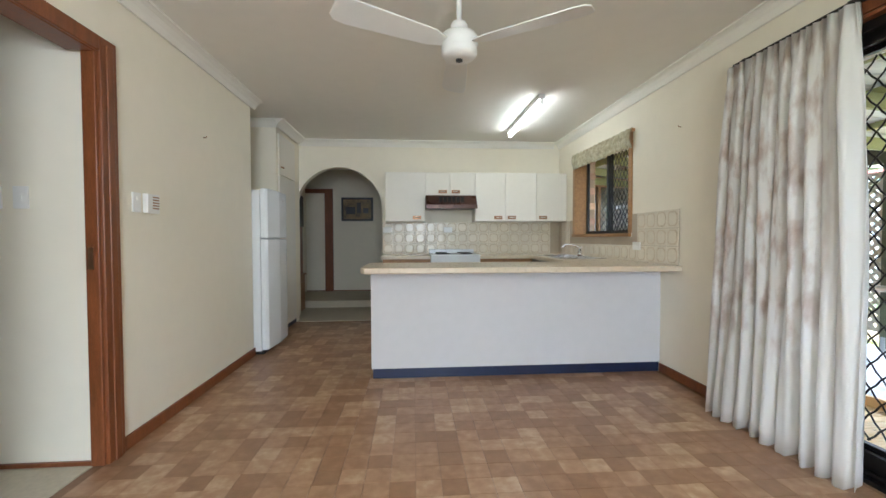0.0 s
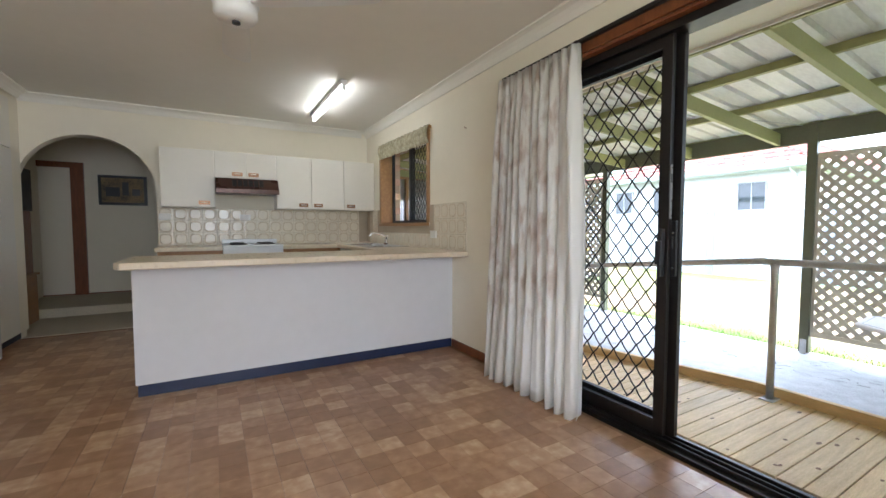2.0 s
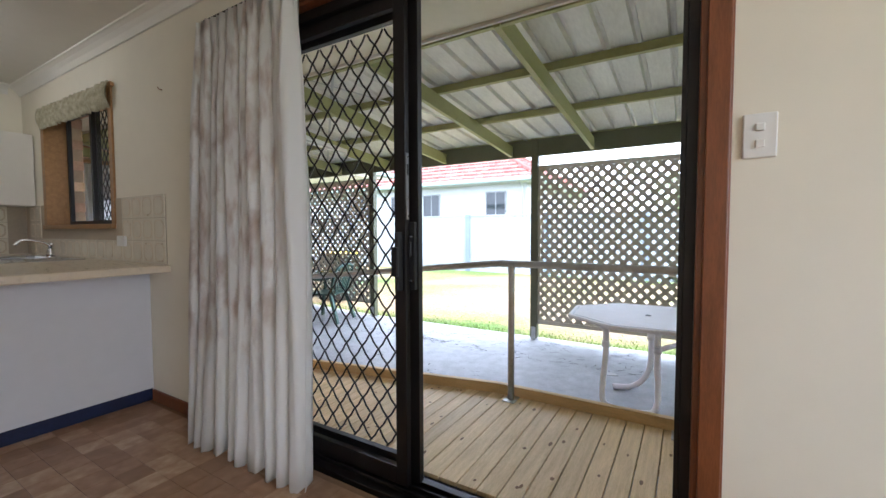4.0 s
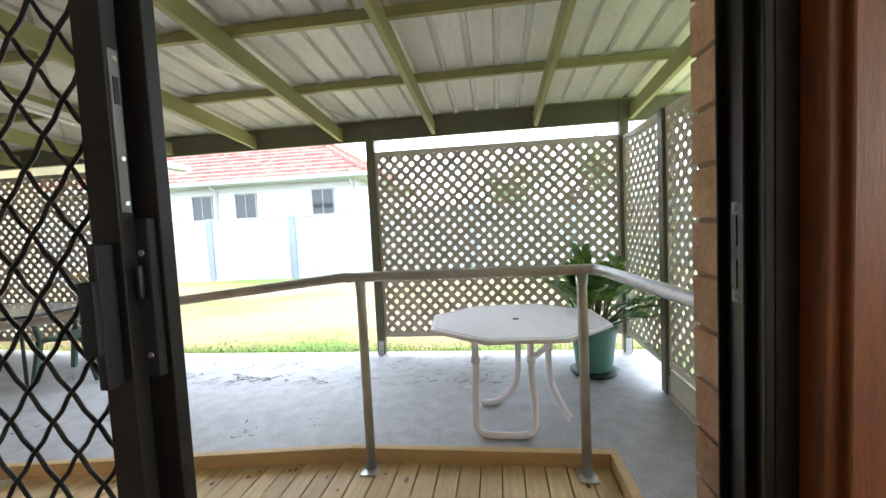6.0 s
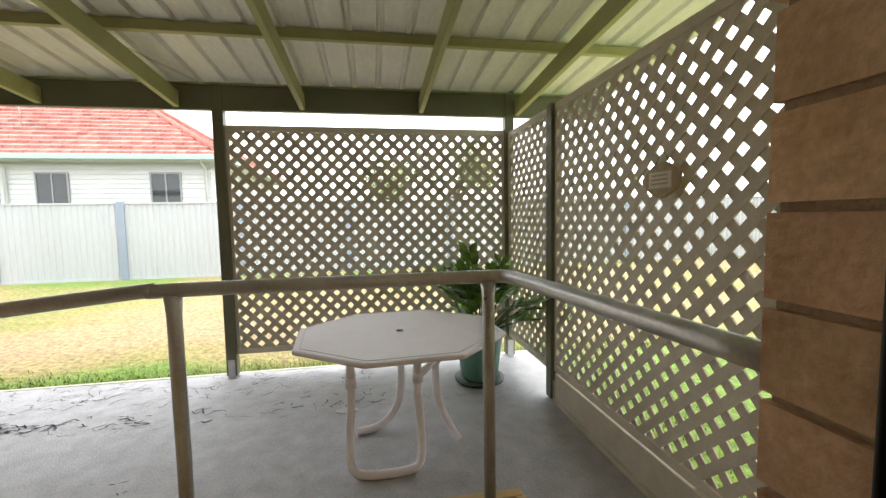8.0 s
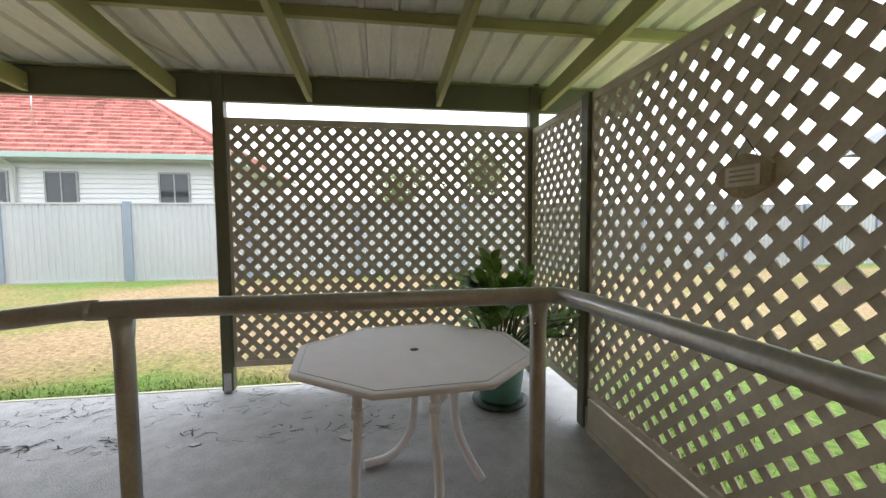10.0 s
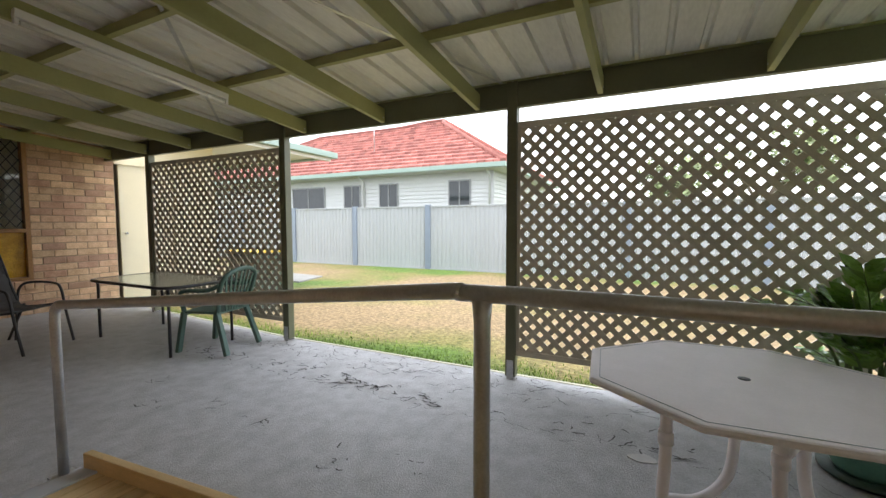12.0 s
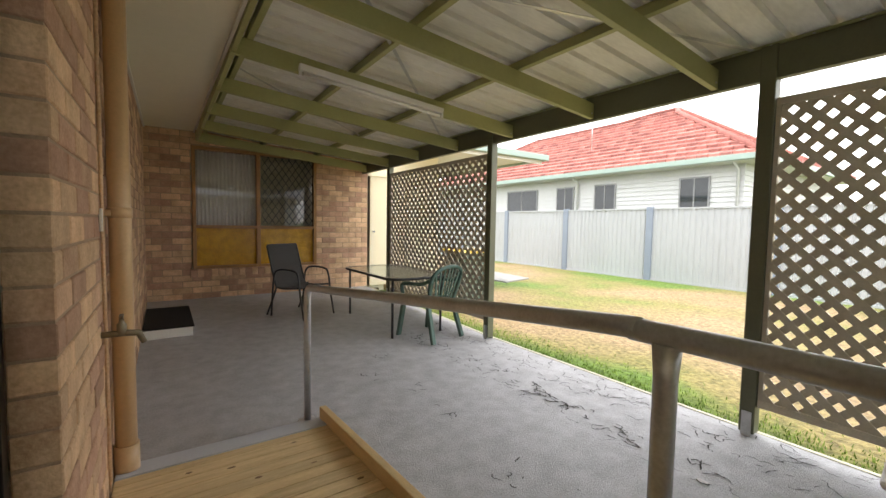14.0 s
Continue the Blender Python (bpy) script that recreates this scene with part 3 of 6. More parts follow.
def grille(e, x, y0, y1, z0, z1, dy, dz, r, name="grille"):
    """An expanded diamond grille of wavy bars."""
    s = Shape()
    w, h = y1 - y0, z1 - z0
    for sgn in (1, -1):
        k0 = -int(h / dz) - 2
        for k in range(k0, int(w / dy) + 2):
            pts = []
            n = int(h / dz) * 2 + 3
            for i in range(n):
                z = z0 + i * dz / 2
                y = y0 + k * dy + (i * dy / 2 if sgn > 0 else (h / dz) * dy - i * dy / 2)
                bend = dy * 0.09 * sgn
                pts.append((y - bend, z - dz * 0.12))
                pts.append((y + bend, z + dz * 0.12))
            run = []
            for y, z in pts:
                if y0 <= y <= y1 and z0 <= z <= z1:
                    run.append((x + sgn * r * 0.6, y, z))
                elif len(run) > 1:
                    s.tube(run, r, 5, False)
                    run = []
                else:
                    run = []
            if len(run) > 1:
                s.tube(run, r, 5, False)
    return s.done(name, M_FRAME, e)


e = panel("glass_door", "sliding glass door panel in dark bronze aluminium, slid open", FX0 + 0.03, 1.50, DY1 - 0.03, 0.03, DH - 0.06)
g = Shape().box(FX0 + 0.042, 1.555, 0.1, FX0 + 0.047, DY1 - 0.085, DH - 0.115).done("pane", M_GLASS, e)
g.visible_shadow = False
s = Shape().box(FX0 - 0.005, 1.512, 0.86, FX0 + 0.029, 1.53, 1.10).box(FX0 - 0.02, 1.507, 0.92, FX0 - 0.005, 1.536, 1.04)
s.done("handle", M_BLACK, e, bevel=0.004)
Shape().box(FX0 + 0.036, 1.497, 1.15, FX0 + 0.054, 1.50, 1.42).done("latch_plate", M_DULL, e, bevel=0.001)
Shape().box(FX0 + 0.040, 1.4955, 1.33, FX0 + 0.050, 1.497, 1.375).done("latch_slot", M_BLACK, e)
for zz in (1.165, 1.24, 1.405):
    Shape().tube([(FX0 + 0.045, 1.4945, zz), (FX0 + 0.045, 1.497, zz)], 0.0045, 8).done("screw", M_CHROME, e)
e = panel("security_screen_door", "sliding security screen with black diamond grille, slid open", FX0 + 0.078, 1.468, DY1 - 0.06, 0.03, DH - 0.06, w=0.075)
grille(e, FX0 + 0.093, 1.543, DY1 - 0.135, 0.125, DH - 0.135, 0.098, 0.122, 0.0045)
Shape().box(FX0 + 0.058, 1.475, 0.86, FX0 + 0.077, 1.505, 1.14).tube([(FX0 + 0.05, 1.49, 1.06), (FX0 + 0.05, 1.49, 1.0)], 0.006).done("lock", M_BLACK, e, bevel=0.003)
for zz in (1.08, 0.90):
    Shape().tube([(FX0 + 0.056, 1.49, zz), (FX0 + 0.059, 1.49, zz)], 0.006, 8).done("screw", M_CHROME, e)
KYF = DY0 + 0.045
e = thing("door_keeper", (FX0 + 0.08, KYF, 0.95), "steel door keeper plate screwed to a dark jamb", "door keeper")
Shape().box(FX0 + 0.072, KYF, 0.965, FX0 + 0.093, KYF + 0.003, 1.115).done("plate", M_FRAME, e)
for zz in (0.975, 1.106):
    Shape().box(FX0 + 0.0745, KYF + 0.003, zz - 0.009, FX0 + 0.0905, KYF + 0.0045, zz + 0.009).done("plate_end", M_DULL, e)
Shape().box(FX0 + 0.076, KYF + 0.003, 0.988, FX0 + 0.089, KYF + 0.006, 1.03).box(FX0 + 0.076, KYF + 0.003, 1.05, FX0 + 0.089, KYF + 0.006, 1.095).done("slot", M_BLACK, e)
for zz in (0.975, 1.106):
    Shape().tube([(FX0 + 0.082, KYF + 0.003, zz), (FX0 + 0.082, KYF + 0.006, zz)], 0.004, 8).done("screw", M_DULL, e)
Shape().box(FX0 + 0.045, KYF, 0.965, FX0 + 0.067, KYF + 0.01, 1.115).done("box", M_BLACK, e, bevel=0.003)

# curtain and its track
s = Shape()
s.box(WX - 0.085, 0.5, 2.15, WX - 0.06, 2.66, 2.172)
for yy in (0.55, 1.3, 2.0, 2.6):
    s.box(WX - 0.06, yy, 2.15, WX, yy + 0.02, 2.19)
tagged(s.done("curtain_track", M_FRAME, bevel=0.002), "slim dark curtain track above the sliding door", "curtain track")


def curtain(name, label, material, x, y0, y1, z0, z1, folds, depth, flare=1.12, cat="curtain"):
    bm = bmesh.new()
    nz, ny = 26, folds * 10
    grid = []
    for i in range(nz + 1):
        v = i / nz
        z = z1 + (z0 - z1) * v
        row = []
        for j in range(ny + 1):
            u = j / ny
            spread = 1 + (flare - 1) * v
            y = (y0 + y1) / 2 + (u - 0.5) * (y1 - y0) * spread
            ph = 2 * math.pi * folds * u + 1.1 * math.sin(7 * u + 0.5) + 1.4 * noise.noise((u * 5, v * 1.6, 7.0))
            amp = depth * (0.35 + 0.65 * min(1, v * 5)) * (0.8 + 0.8 * noise.noise((u * 6, v * 1.2, 3.0)))
            xx = x + amp * (math.sin(ph) + 0.35 * math.sin(2.3 * ph + 4 * v)) - 0.05 * v * v
            pleat = 0.012 * math.sin(2 * math.pi * folds * 3 * u) if v < 0.05 else 0
            hem = 0.02 * math.sin(ph) * (v > 0.98)
            row.append(bm.verts.new((xx + pleat, y + 0.012 * math.cos(ph), z + hem)))
        grid.append(row)
    for a, b in zip(grid, grid[1:]):
        for j in range(ny):
            f = bm.faces.new((a[j], a[j + 1], b[j + 1], b[j]))
            f.smooth = True
    me = bpy.data.meshes.new(name)
    bm.to_mesh(me)
    bm.free()
    me.materials.append(material)
    ob = new(name, me)
    mod = ob.modifiers.new("cloth", "SOLIDIFY")
    mod.thickness = 0.002
    return tagged(ob, label, cat)


curtain("curtain", "long cream curtain with a faded smudged print, drawn aside", M_CURTAIN, WX - 0.095, 1.94, 2.68, 0.015, 2.15, 10, 0.04, 1.24)

# ---- kitchen window ----
s = Shape()
s.box(WX - 0.012, KY0, KZ0 + 0.035, WXO - 0.1, KY0 + 0.02, KZ1).box(WX - 0.012, KY1 - 0.02, KZ0 + 0.035, WXO - 0.1, KY1, KZ1)
s.box(WX - 0.03, KY0 - 0.02, KZ0, WXO - 0.1, KY1 + 0.02, KZ0 + 0.035).box(WX - 0.012, KY0 + 0.02, KZ1 - 0.02, WXO - 0.1, KY1 - 0.02, KZ1)
s.box(WX - 0.014, KY0 - 0.04, KZ0 + 0.035, WX + 0.001, KY0 - 0.001, KZ1).box(WX - 0.014, KY1 + 0.001, KZ0 + 0.035, WX + 0.001, KY1 + 0.04, KZ1)
win = thing("window_1", (WX, (KY0 + KY1) / 2, KZ0), "brown timber framed sliding kitchen window with security grille", "window", kind="structure")
s.done("reveal", M_WOODL, win, bevel=0.003)
wx = WXO - 0.15
ym = (KY0 + KY1) / 2 + 0.02
s = Shape()
for a, b in ((KY0 + 0.02, ym + 0.02), (ym - 0.02, KY1 - 0.02)):
    s.box(wx, a, KZ0 + 0.036, wx + 0.03, a + 0.035, KZ1 - 0.021).box(wx, b - 0.035, KZ0 + 0.036, wx + 0.03, b, KZ1 - 0.021)
    s.box(wx, a + 0.035, KZ0 + 0.036, wx + 0.03, b - 0.035, KZ0 + 0.07).box(wx, a + 0.035, KZ1 - 0.055, wx + 0.03, b - 0.035, KZ1 - 0.021)
    wx += 0.032
s.done("sash", M_FRAME, win)
wx = WXO - 0.15
g = Shape().box(wx + 0.012, KY0 + 0.05, KZ0 + 0.07, wx + 0.016, ym - 0.01, KZ1 - 0.055).box(wx + 0.044, ym + 0.01, KZ0 + 0.07, wx + 0.048, KY1 - 0.05, KZ1 - 0.055).done("pane", M_GLASS, win)
g.visible_shadow = False
grille(win, wx + 0.07, KY0 + 0.03, ym, KZ0 + 0.05, KZ1 - 0.04, 0.07, 0.1, 0.004)

e = thing("roman_blind", (WX - 0.03, 4.64, 1.95), "gathered sage patterned fabric blind, pulled up", "blind")
M_BLIND = mat("sage_patterned_fabric", (0.30, 0.27, 0.16), 0.9, var=0.3, scale=22, col2=(0.60, 0.55, 0.40, 1), detail=3)
bm = bmesh.new()
rows = []
for i in range(15):
    v = i / 14
    row = []
    for j in range(181):
        u = j / 180
        z = 2.15 - 0.02 * (1 - u) - 0.18 * v - 0.003 * math.sin(u * 90)
        x = WX - 0.035 - 0.018 * math.sin(v * math.pi) - 0.009 * math.sin(u * 92 + v * 3 + 2 * math.sin(u * 17))
        row.append(bm.verts.new((x, 3.90 + 1.39 * u, z)))
    rows.append(row)
for a, b in zip(rows, rows[1:]):
    for j in range(180):
        bm.faces.new((a[j], a[j + 1], b[j + 1], b[j])).smooth = True
me = bpy.data.meshes.new("cloth")
bm.to_mesh(me)
bm.free()
me.materials.append(M_BLIND)
ob = new("cloth", me)
ob.parent = e
ob.matrix_parent_inverse = Matrix.Translation(e.location).inverted()
ob.modifiers.new("cloth", "SOLIDIFY").thickness = 0.003
Shape().box(WX - 0.024, 3.91, 2.10, WX, 5.28, 2.125).done("rail", M_WOODL, e)

# ---- ceiling fan ----
fx, fy, fz = 0.30, 2.42, 2.13
e = thing("ceiling_fan", (fx, fy, fz), "white three-blade ceiling fan at rest", "ceiling fan")
Shape().lathe(fx, fy, [(0.05, CEIL), (0.045, CEIL - 0.03), (0.014, CEIL - 0.05), (0.013, CEIL - 0.18), (0.035, CEIL - 0.185), (0.045, CEIL - 0.2), (0.045, CEIL - 0.235)]).done("stem", M_CLAMP, e)
Shape().lathe(fx, fy, [(0.05, CEIL - 0.235), (0.088, CEIL - 0.250), (0.1, CEIL - 0.270), (0.1, CEIL - 0.300), (0.092, CEIL - 0.315), (0.094, CEIL - 0.325), (0.094, CEIL - 0.350), (0.08, CEIL - 0.370), (0.03, CEIL - 0.377)]).done("motor_housing", M_CLAMP, e)
Shape().lathe(fx, fy, [(0.018, CEIL - 0.375), (0.018, CEIL - 0.387), (0.008, CEIL - 0.389)], 14).done("cap", M_DKFRAME, e)
for ang in (208.0, 325.0, 87.0):
    ca, sa2 = math.cos(radians(ang)), math.sin(radians(ang))
    s = Shape()
    outl = [(0.085, 0.03), (0.17, 0.058), (0.4, 0.07), (0.6, 0.078), (0.65, 0.068), (0.672, 0.04)]
    pts = outl + [(a, -b) for a, b in outl[::-1]]
    def at_blade(r, w, dz):
        return (fx + r * ca - w * sa2, fy + r * sa2 + w * ca, CEIL - 0.306 + w * 0.2 + dz)
    va = [s.bm.verts.new(at_blade(r, w, 0)) for r, w in pts]
    vb = [s.bm.verts.new(at_blade(r, w, 0.007)) for r, w in pts]
    s.bm.faces.new(va)
    s.bm.faces.new(vb[::-1])
    for i in range(len(pts)):
        j = (i + 1) % len(pts)
        s.bm.faces.new((va[i], va[j], vb[j], vb[i]))
    s.done("blade", M_CLAMP, e, bevel=0.002)

# ---- fluorescent lamp ----
e = thing("fluorescent_lamp", (1.24, 4.56, CEIL), "white ceiling batten with a lit fluorescent tube", "lamp")
Shape().box(1.205, 3.94, CEIL - 0.045, 1.265, 5.20, CEIL - 0.001).done("batten", M_CLAMP, e, bevel=0.005)
Shape().box(1.222, 3.94, CEIL - 0.095, 1.248, 3.965, CEIL - 0.045).done("holder", M_CLAMP, e, bevel=0.003)
Shape().box(1.222, 5.175, CEIL - 0.095, 1.248, 5.20, CEIL - 0.045).done("holder", M_CLAMP, e, bevel=0.003)
Shape().tube([(1.235, 3.966, CEIL - 0.075), (1.235, 5.174, CEIL - 0.075)], 0.018, 12).done("tube", M_TUBE, e)

# ---- kitchen ----
PY0 = 4.94
e = thing("pantry_cupboard", (-1.8, 5.4, 0), "tall cream laminate pantry cupboard up to the ceiling", "cupboard")
Shape().box(-2.18, PY0, 0.09, -1.46, BY, CEIL).done("body", M_WALL, e)
Shape().box(-2.15, PY0 + 0.02, 0, -1.52, BY, 0.09).done("kickboard", M_KICK, e)
for z0, z1 in ((0.1, 1.83), (1.845, 2.30)):
    d = Shape().box(-1.46, PY0 + 0.05, z0, -1.442, BY - 0.26, z1).done("door", M_CAB, e, bevel=0.002)
    zz = 1.15 if z0 < 1 else 1.93
    Shape().tube([(-1.442, PY0 + 0.09, zz), (-1.425, PY0 + 0.095, zz), (-1.425, PY0 + 0.165, zz), (-1.442, PY0 + 0.17, zz)], 0.007, 6).done("handle", M_BRASS, e)

e = thing("fridge", (-1.75, 4.62, 0), "white two-door top-freezer fridge", "fridge")
Shape().box(-2.1, 4.275, 0.03, -1.405, 4.87, 1.585).done("body", M_FRIDGE, e, bevel=0.008)
for z0, z1 in ((1.125, 1.6), (0.045, 1.112)):
    Shape().prism([(-1.400, 4.27), (-1.36, 4.27), (-1.338, 4.295), (-1.315, 4.57), (-1.332, 4.85), (-1.352, 4.875), (-1.400, 4.875)], "z", z0, z1).done("door", M_FRIDGE, e, bevel=0.008)
Shape().box(-2.08, 4.29, 0.0, -1.39, 4.86, 0.03).done("base", M_BLACK, e)
Shape().box(-1.327, 4.70, 1.50, -1.318, 4.75, 1.54).done("badge", M_STEEL, e)

CBY = 5.57
e = thing("wall_cabinets", (0.9, 5.7, 1.34), "cream laminate kitchen wall cabinets with brass cup handles", "cabinet")
s = Shape().box(-0.30, CBY, 1.335, 0.21, BY, 1.97).box(0.21, CBY, 1.668, 0.861, BY, 1.97).box(0.861, CBY, 1.335, 2.095, BY, 1.97)
s.done("body", M_CAB, e)
for x0, x1, z0, hx in ((-0.30, 0.21, 1.335, 0.105), (0.21, 0.533, 1.67, 0.44), (0.533, 0.861, 1.67, 0.61), (0.861, 1.267, 1.335, 1.17), (1.267, 1.677, 1.335, 1.35), (1.677, 2.092, 1.335, 1.77)):
    Shape().box(x0 + 0.003, CBY - 0.018, z0 + 0.003, x1 - 0.003, CBY, 1.968).done("door", M_CAB, e, bevel=0.002)
    zz = z0 + 0.05
    Shape().box(hx - 0.055, CBY - 0.026, zz - 0.022, hx + 0.055, CBY - 0.018, zz + 0.022).done("handle_plate", M_BRASS, e, bevel=0.006)
    Shape().tube([(hx - 0.036, CBY - 0.026, zz), (hx - 0.03, CBY - 0.046, zz), (hx + 0.03, CBY - 0.046, zz), (hx + 0.036, CBY - 0.026, zz)], 0.007, 8).done("handle", M_CHROME, e)

e = thing("range_hood", (0.54, 5.6, 1.48), "brown metal slide-out range hood under the cabinets", "range hood")
Shape().prism([(5.43, 1.66), (5.84, 1.66), (5.84, 1.50), (5.33, 1.50), (5.33, 1.53)], "x", 0.215, 0.858).done("body", M_BROWNMETAL, e, bevel=0.004)
Shape().box(0.215, 5.315, 1.485, 0.858, 5.335, 1.535).done("trim", M_BROWNMETAL, e, bevel=0.003)
for k in range(6):
    x0 = 0.38 + k * 0.055
    y0, z0 = 5.376, 1.615
    Shape().solid([(x0, y0 - 0.03, z0 - 0.05), (x0 + 0.04, y0 - 0.03, z0 - 0.05), (x0 + 0.04, y0 + 0.02, z0 - 0.05), (x0, y0 + 0.02, z0 - 0.05),
                   (x0, y0 + 0.012, z0 + 0.025), (x0 + 0.04, y0 + 0.012, z0 + 0.025), (x0 + 0.04, y0 + 0.03, z0 + 0.025), (x0, y0 + 0.03, z0 + 0.025)]).done("vent", M_BLACK, e)

e = thing("kitchen_counter", (1.2, 5.5, 0), "L-shaped kitchen counter with beige laminate top and brown cupboards", "counter")
Shape().box(-0.34, 5.24, 0.86, 0.265, BY, 0.9).done("top", M_TOP, e, bevel=0.004)
Shape().box(0.88, 5.24, 0.86, 1.5, BY, 0.9).box(1.5, 3.9, 0.86, WX, 4.62, 0.9).box(1.5, 5.24, 0.86, WX, BY, 0.9).box(1.5, 4.62, 0.86, 1.58, 5.24, 0.9).box(2.02, 4.62, 0.86, WX, 5.24, 0.9).done("top", M_TOP, e, bevel=0.004)
Shape().box(-0.32, 5.29, 0.1, 0.265, BY, 0.86).done("body", M_WOODL, e)
Shape().box(0.88, 5.29, 0.1, 1.55, BY, 0.86).box(1.55, 4.16, 0.1, WX, BY, 0.80).done("body", M_WOODL, e)
Shape().box(-0.3, 5.34, 0, 0.265, BY, 0.1).done("kickboard", M_KICK, e)
Shape().box(0.88, 5.34, 0, 1.6, BY, 0.1).box(1.6, 4.16, 0, WX, BY, 0.1).done("kickboard", M_KICK, e)

e = thing("cooker", (0.57, 5.5, 0), "white freestanding electric cooker with black coil hotplates", "cooker")
Shape().box(0.27, 5.22, 0.02, 0.876, 5.84, 0.895).done("body", M_FRIDGE, e, bevel=0.006)
Shape().box(0.268, 5.2, 0.895, 0.878, 5.845, 0.915).box(0.268, 5.78, 0.915, 0.878, 5.845, 0.965).done("hob", M_FRIDGE, e, bevel=0.006)
for cx2, cy2, r in ((0.42, 5.38, 0.09), (0.72, 5.38, 0.075), (0.42, 5.64, 0.075), (0.72, 5.64, 0.09)):
    s = Shape()
    s.tube([(cx2 + (0.015 + (r - 0.015) * k / 48) * math.cos(k * 0.52), cy2 + (0.015 + (r - 0.015) * k / 48) * math.sin(k * 0.52), 0.924) for k in range(49)], 0.007, 6)
    s.done("hotplate", M_BLACK, e)

e = thing("kitchen_sink", (1.8, 4.93, 0.9), "stainless steel kitchen sink with drainer", "sink")
s = Shape()
s.box(1.575, 4.3, 0.9, 2.03, 4.66, 0.906).box(1.575, 4.66, 0.9, 1.62, 5.2, 0.906).box(1.98, 4.66, 0.9, 2.03, 5.2, 0.906).box(1.575, 5.2, 0.9, 2.03, 5.25, 0.906)
s.box(1.61, 4.65, 0.74, 1.62, 5.21, 0.9).box(1.98, 4.65, 0.74, 1.99, 5.21, 0.9).box(1.62, 4.65, 0.74, 1.98, 4.66, 0.9).box(1.62, 5.2, 0.74, 1.98, 5.21, 0.9).box(1.62, 4.66, 0.73, 1.98, 5.2, 0.745)
for k in range(5):
    s.box(1.65 + k * 0.07, 4.34, 0.906, 1.665 + k * 0.07, 4.62, 0.91)
s.done("bowl", M_INOX, e, bevel=0.003)
e = thing("kitchen_tap", (2.0, 4.9, 0.906), "chrome swivel mixer tap", "tap")
Shape().lathe(2.0, 4.9, [(0.028, 0.906), (0.026, 0.93), (0.02, 0.95), (0.02, 0.97)]).tube(curve_pts([(2.0, 4.9, 0.96), (1.99, 4.9, 1.0), (1.93, 4.93, 1.03), (1.85, 4.96, 1.035), (1.81, 4.97, 1.0)]), 0.011, 10).done("spout", M_CHROME, e)
Shape().tube([(2.0, 4.9, 0.97), (2.0, 4.86, 1.0), (1.98, 4.8, 1.01)], 0.008, 8).done("lever", M_CHROME, e)

# breakfast bar
e = thing("breakfast_bar", (0.9, 3.75, 0), "breakfast bar with beige laminate top, white panel front and navy kickboard", "counter")
top = [(-0.335, 3.30), (-0.30, 3.24), (WX - 0.002, 3.22), (WX - 0.002, 3.9), (-0.335, 3.9)]
Shape().prism(top, "z", 0.856, 0.9).done("top", M_TOP, e, bevel=0.006)
Shape().box(-0.28, 3.495, 0.082, WX - 0.002, 4.15, 0.856).done("body", M_BENCH, e)
Shape().box(-0.27, 3.51, 0.0, WX - 0.002, 4.13, 0.082).done("kickboard", M_KICK, e)


def power_point(x, y, z, ax):
    e = thing("power_point", (x, y, z), "white plastic double power point on the tiles", "power point")
    if ax == "y":
        Shape().box(x - 0.058, y - 0.016, z - 0.036, x + 0.058, y, z + 0.036).done("plate", M_SWITCH, e, bevel=0.003)
        Shape().box(x - 0.03, y - 0.02, z + 0.008, x - 0.015, y - 0.015, z + 0.024).done("rocker", M_SWITCH, e)
        Shape().box(x + 0.015, y - 0.02, z + 0.008, x + 0.03, y - 0.015, z + 0.024).done("rocker", M_SWITCH, e)
    else:
        Shape().box(x - 0.016, y - 0.058, z - 0.036, x, y + 0.058, z + 0.036).done("plate", M_SWITCH, e, bevel=0.003)
        Shape().box(x - 0.02, y - 0.03, z + 0.008, x - 0.015, y - 0.015, z + 0.024).done("rocker", M_SWITCH, e)
        Shape().box(x - 0.02, y + 0.015, z + 0.008, x - 0.015, y + 0.03, z + 0.024).done("rocker", M_SWITCH, e)


power_point(0.53, BY - 0.012, 1.23, "y")
power_point(-0.29, BY - 0.012, 1.23, "y")
power_point(WX - 0.012, 3.83, 1.04, "x")

# hall furniture
e = thing("picture", (-1.0, 8.19, 1.45), "dark framed landscape picture", "picture")
Shape().box(-1.31, 8.17, 1.45, -0.71, 8.199, 1.9).done("frame", M_BLACK, e, bevel=0.004)
M_PIC = mat("dark_painted_landscape", (0.03, 0.022, 0.012), 0.5, var=0.5, scale=6, col2=(0.42, 0.27, 0.10, 1), detail=3)
Shape().box(-1.27, 8.165, 1.49, -0.75, 8.17, 1.86).done("canvas", M_PIC, e)
for x0, x1, z0, z1 in ((-1.22, -1.05, 1.58, 1.72), (-1.02, -0.94, 1.6, 1.8), (-0.9, -0.8, 1.6, 1.7)):
    Shape().box(x0, 8.163, z0, x1, 8.165, z1).done("painted_shape", M_BLACK, e)
e = thing("hall_cabinet", (-1.75, 6.7, 0), "brown timber hall cabinet with a dark upper shelf", "cabinet")
Shape().box(-2.3, 6.25, 0.0, -1.66, 6.85, 0.55).done("body", M_WOODL, e, bevel=0.006)
Shape().box(-2.32, 6.23, 0.55, -1.64, 6.87, 0.575).done("top", M_WOODL, e, bevel=0.005)
Shape().box(-2.3, 6.6, 0.575, -1.69, 6.85, 1.3).done("back", M_WOOD, e)
Shape().box(-2.3, 6.5, 1.3, -1.67, 6.85, 1.78).done("upper", M_BLACK, e, bevel=0.006)

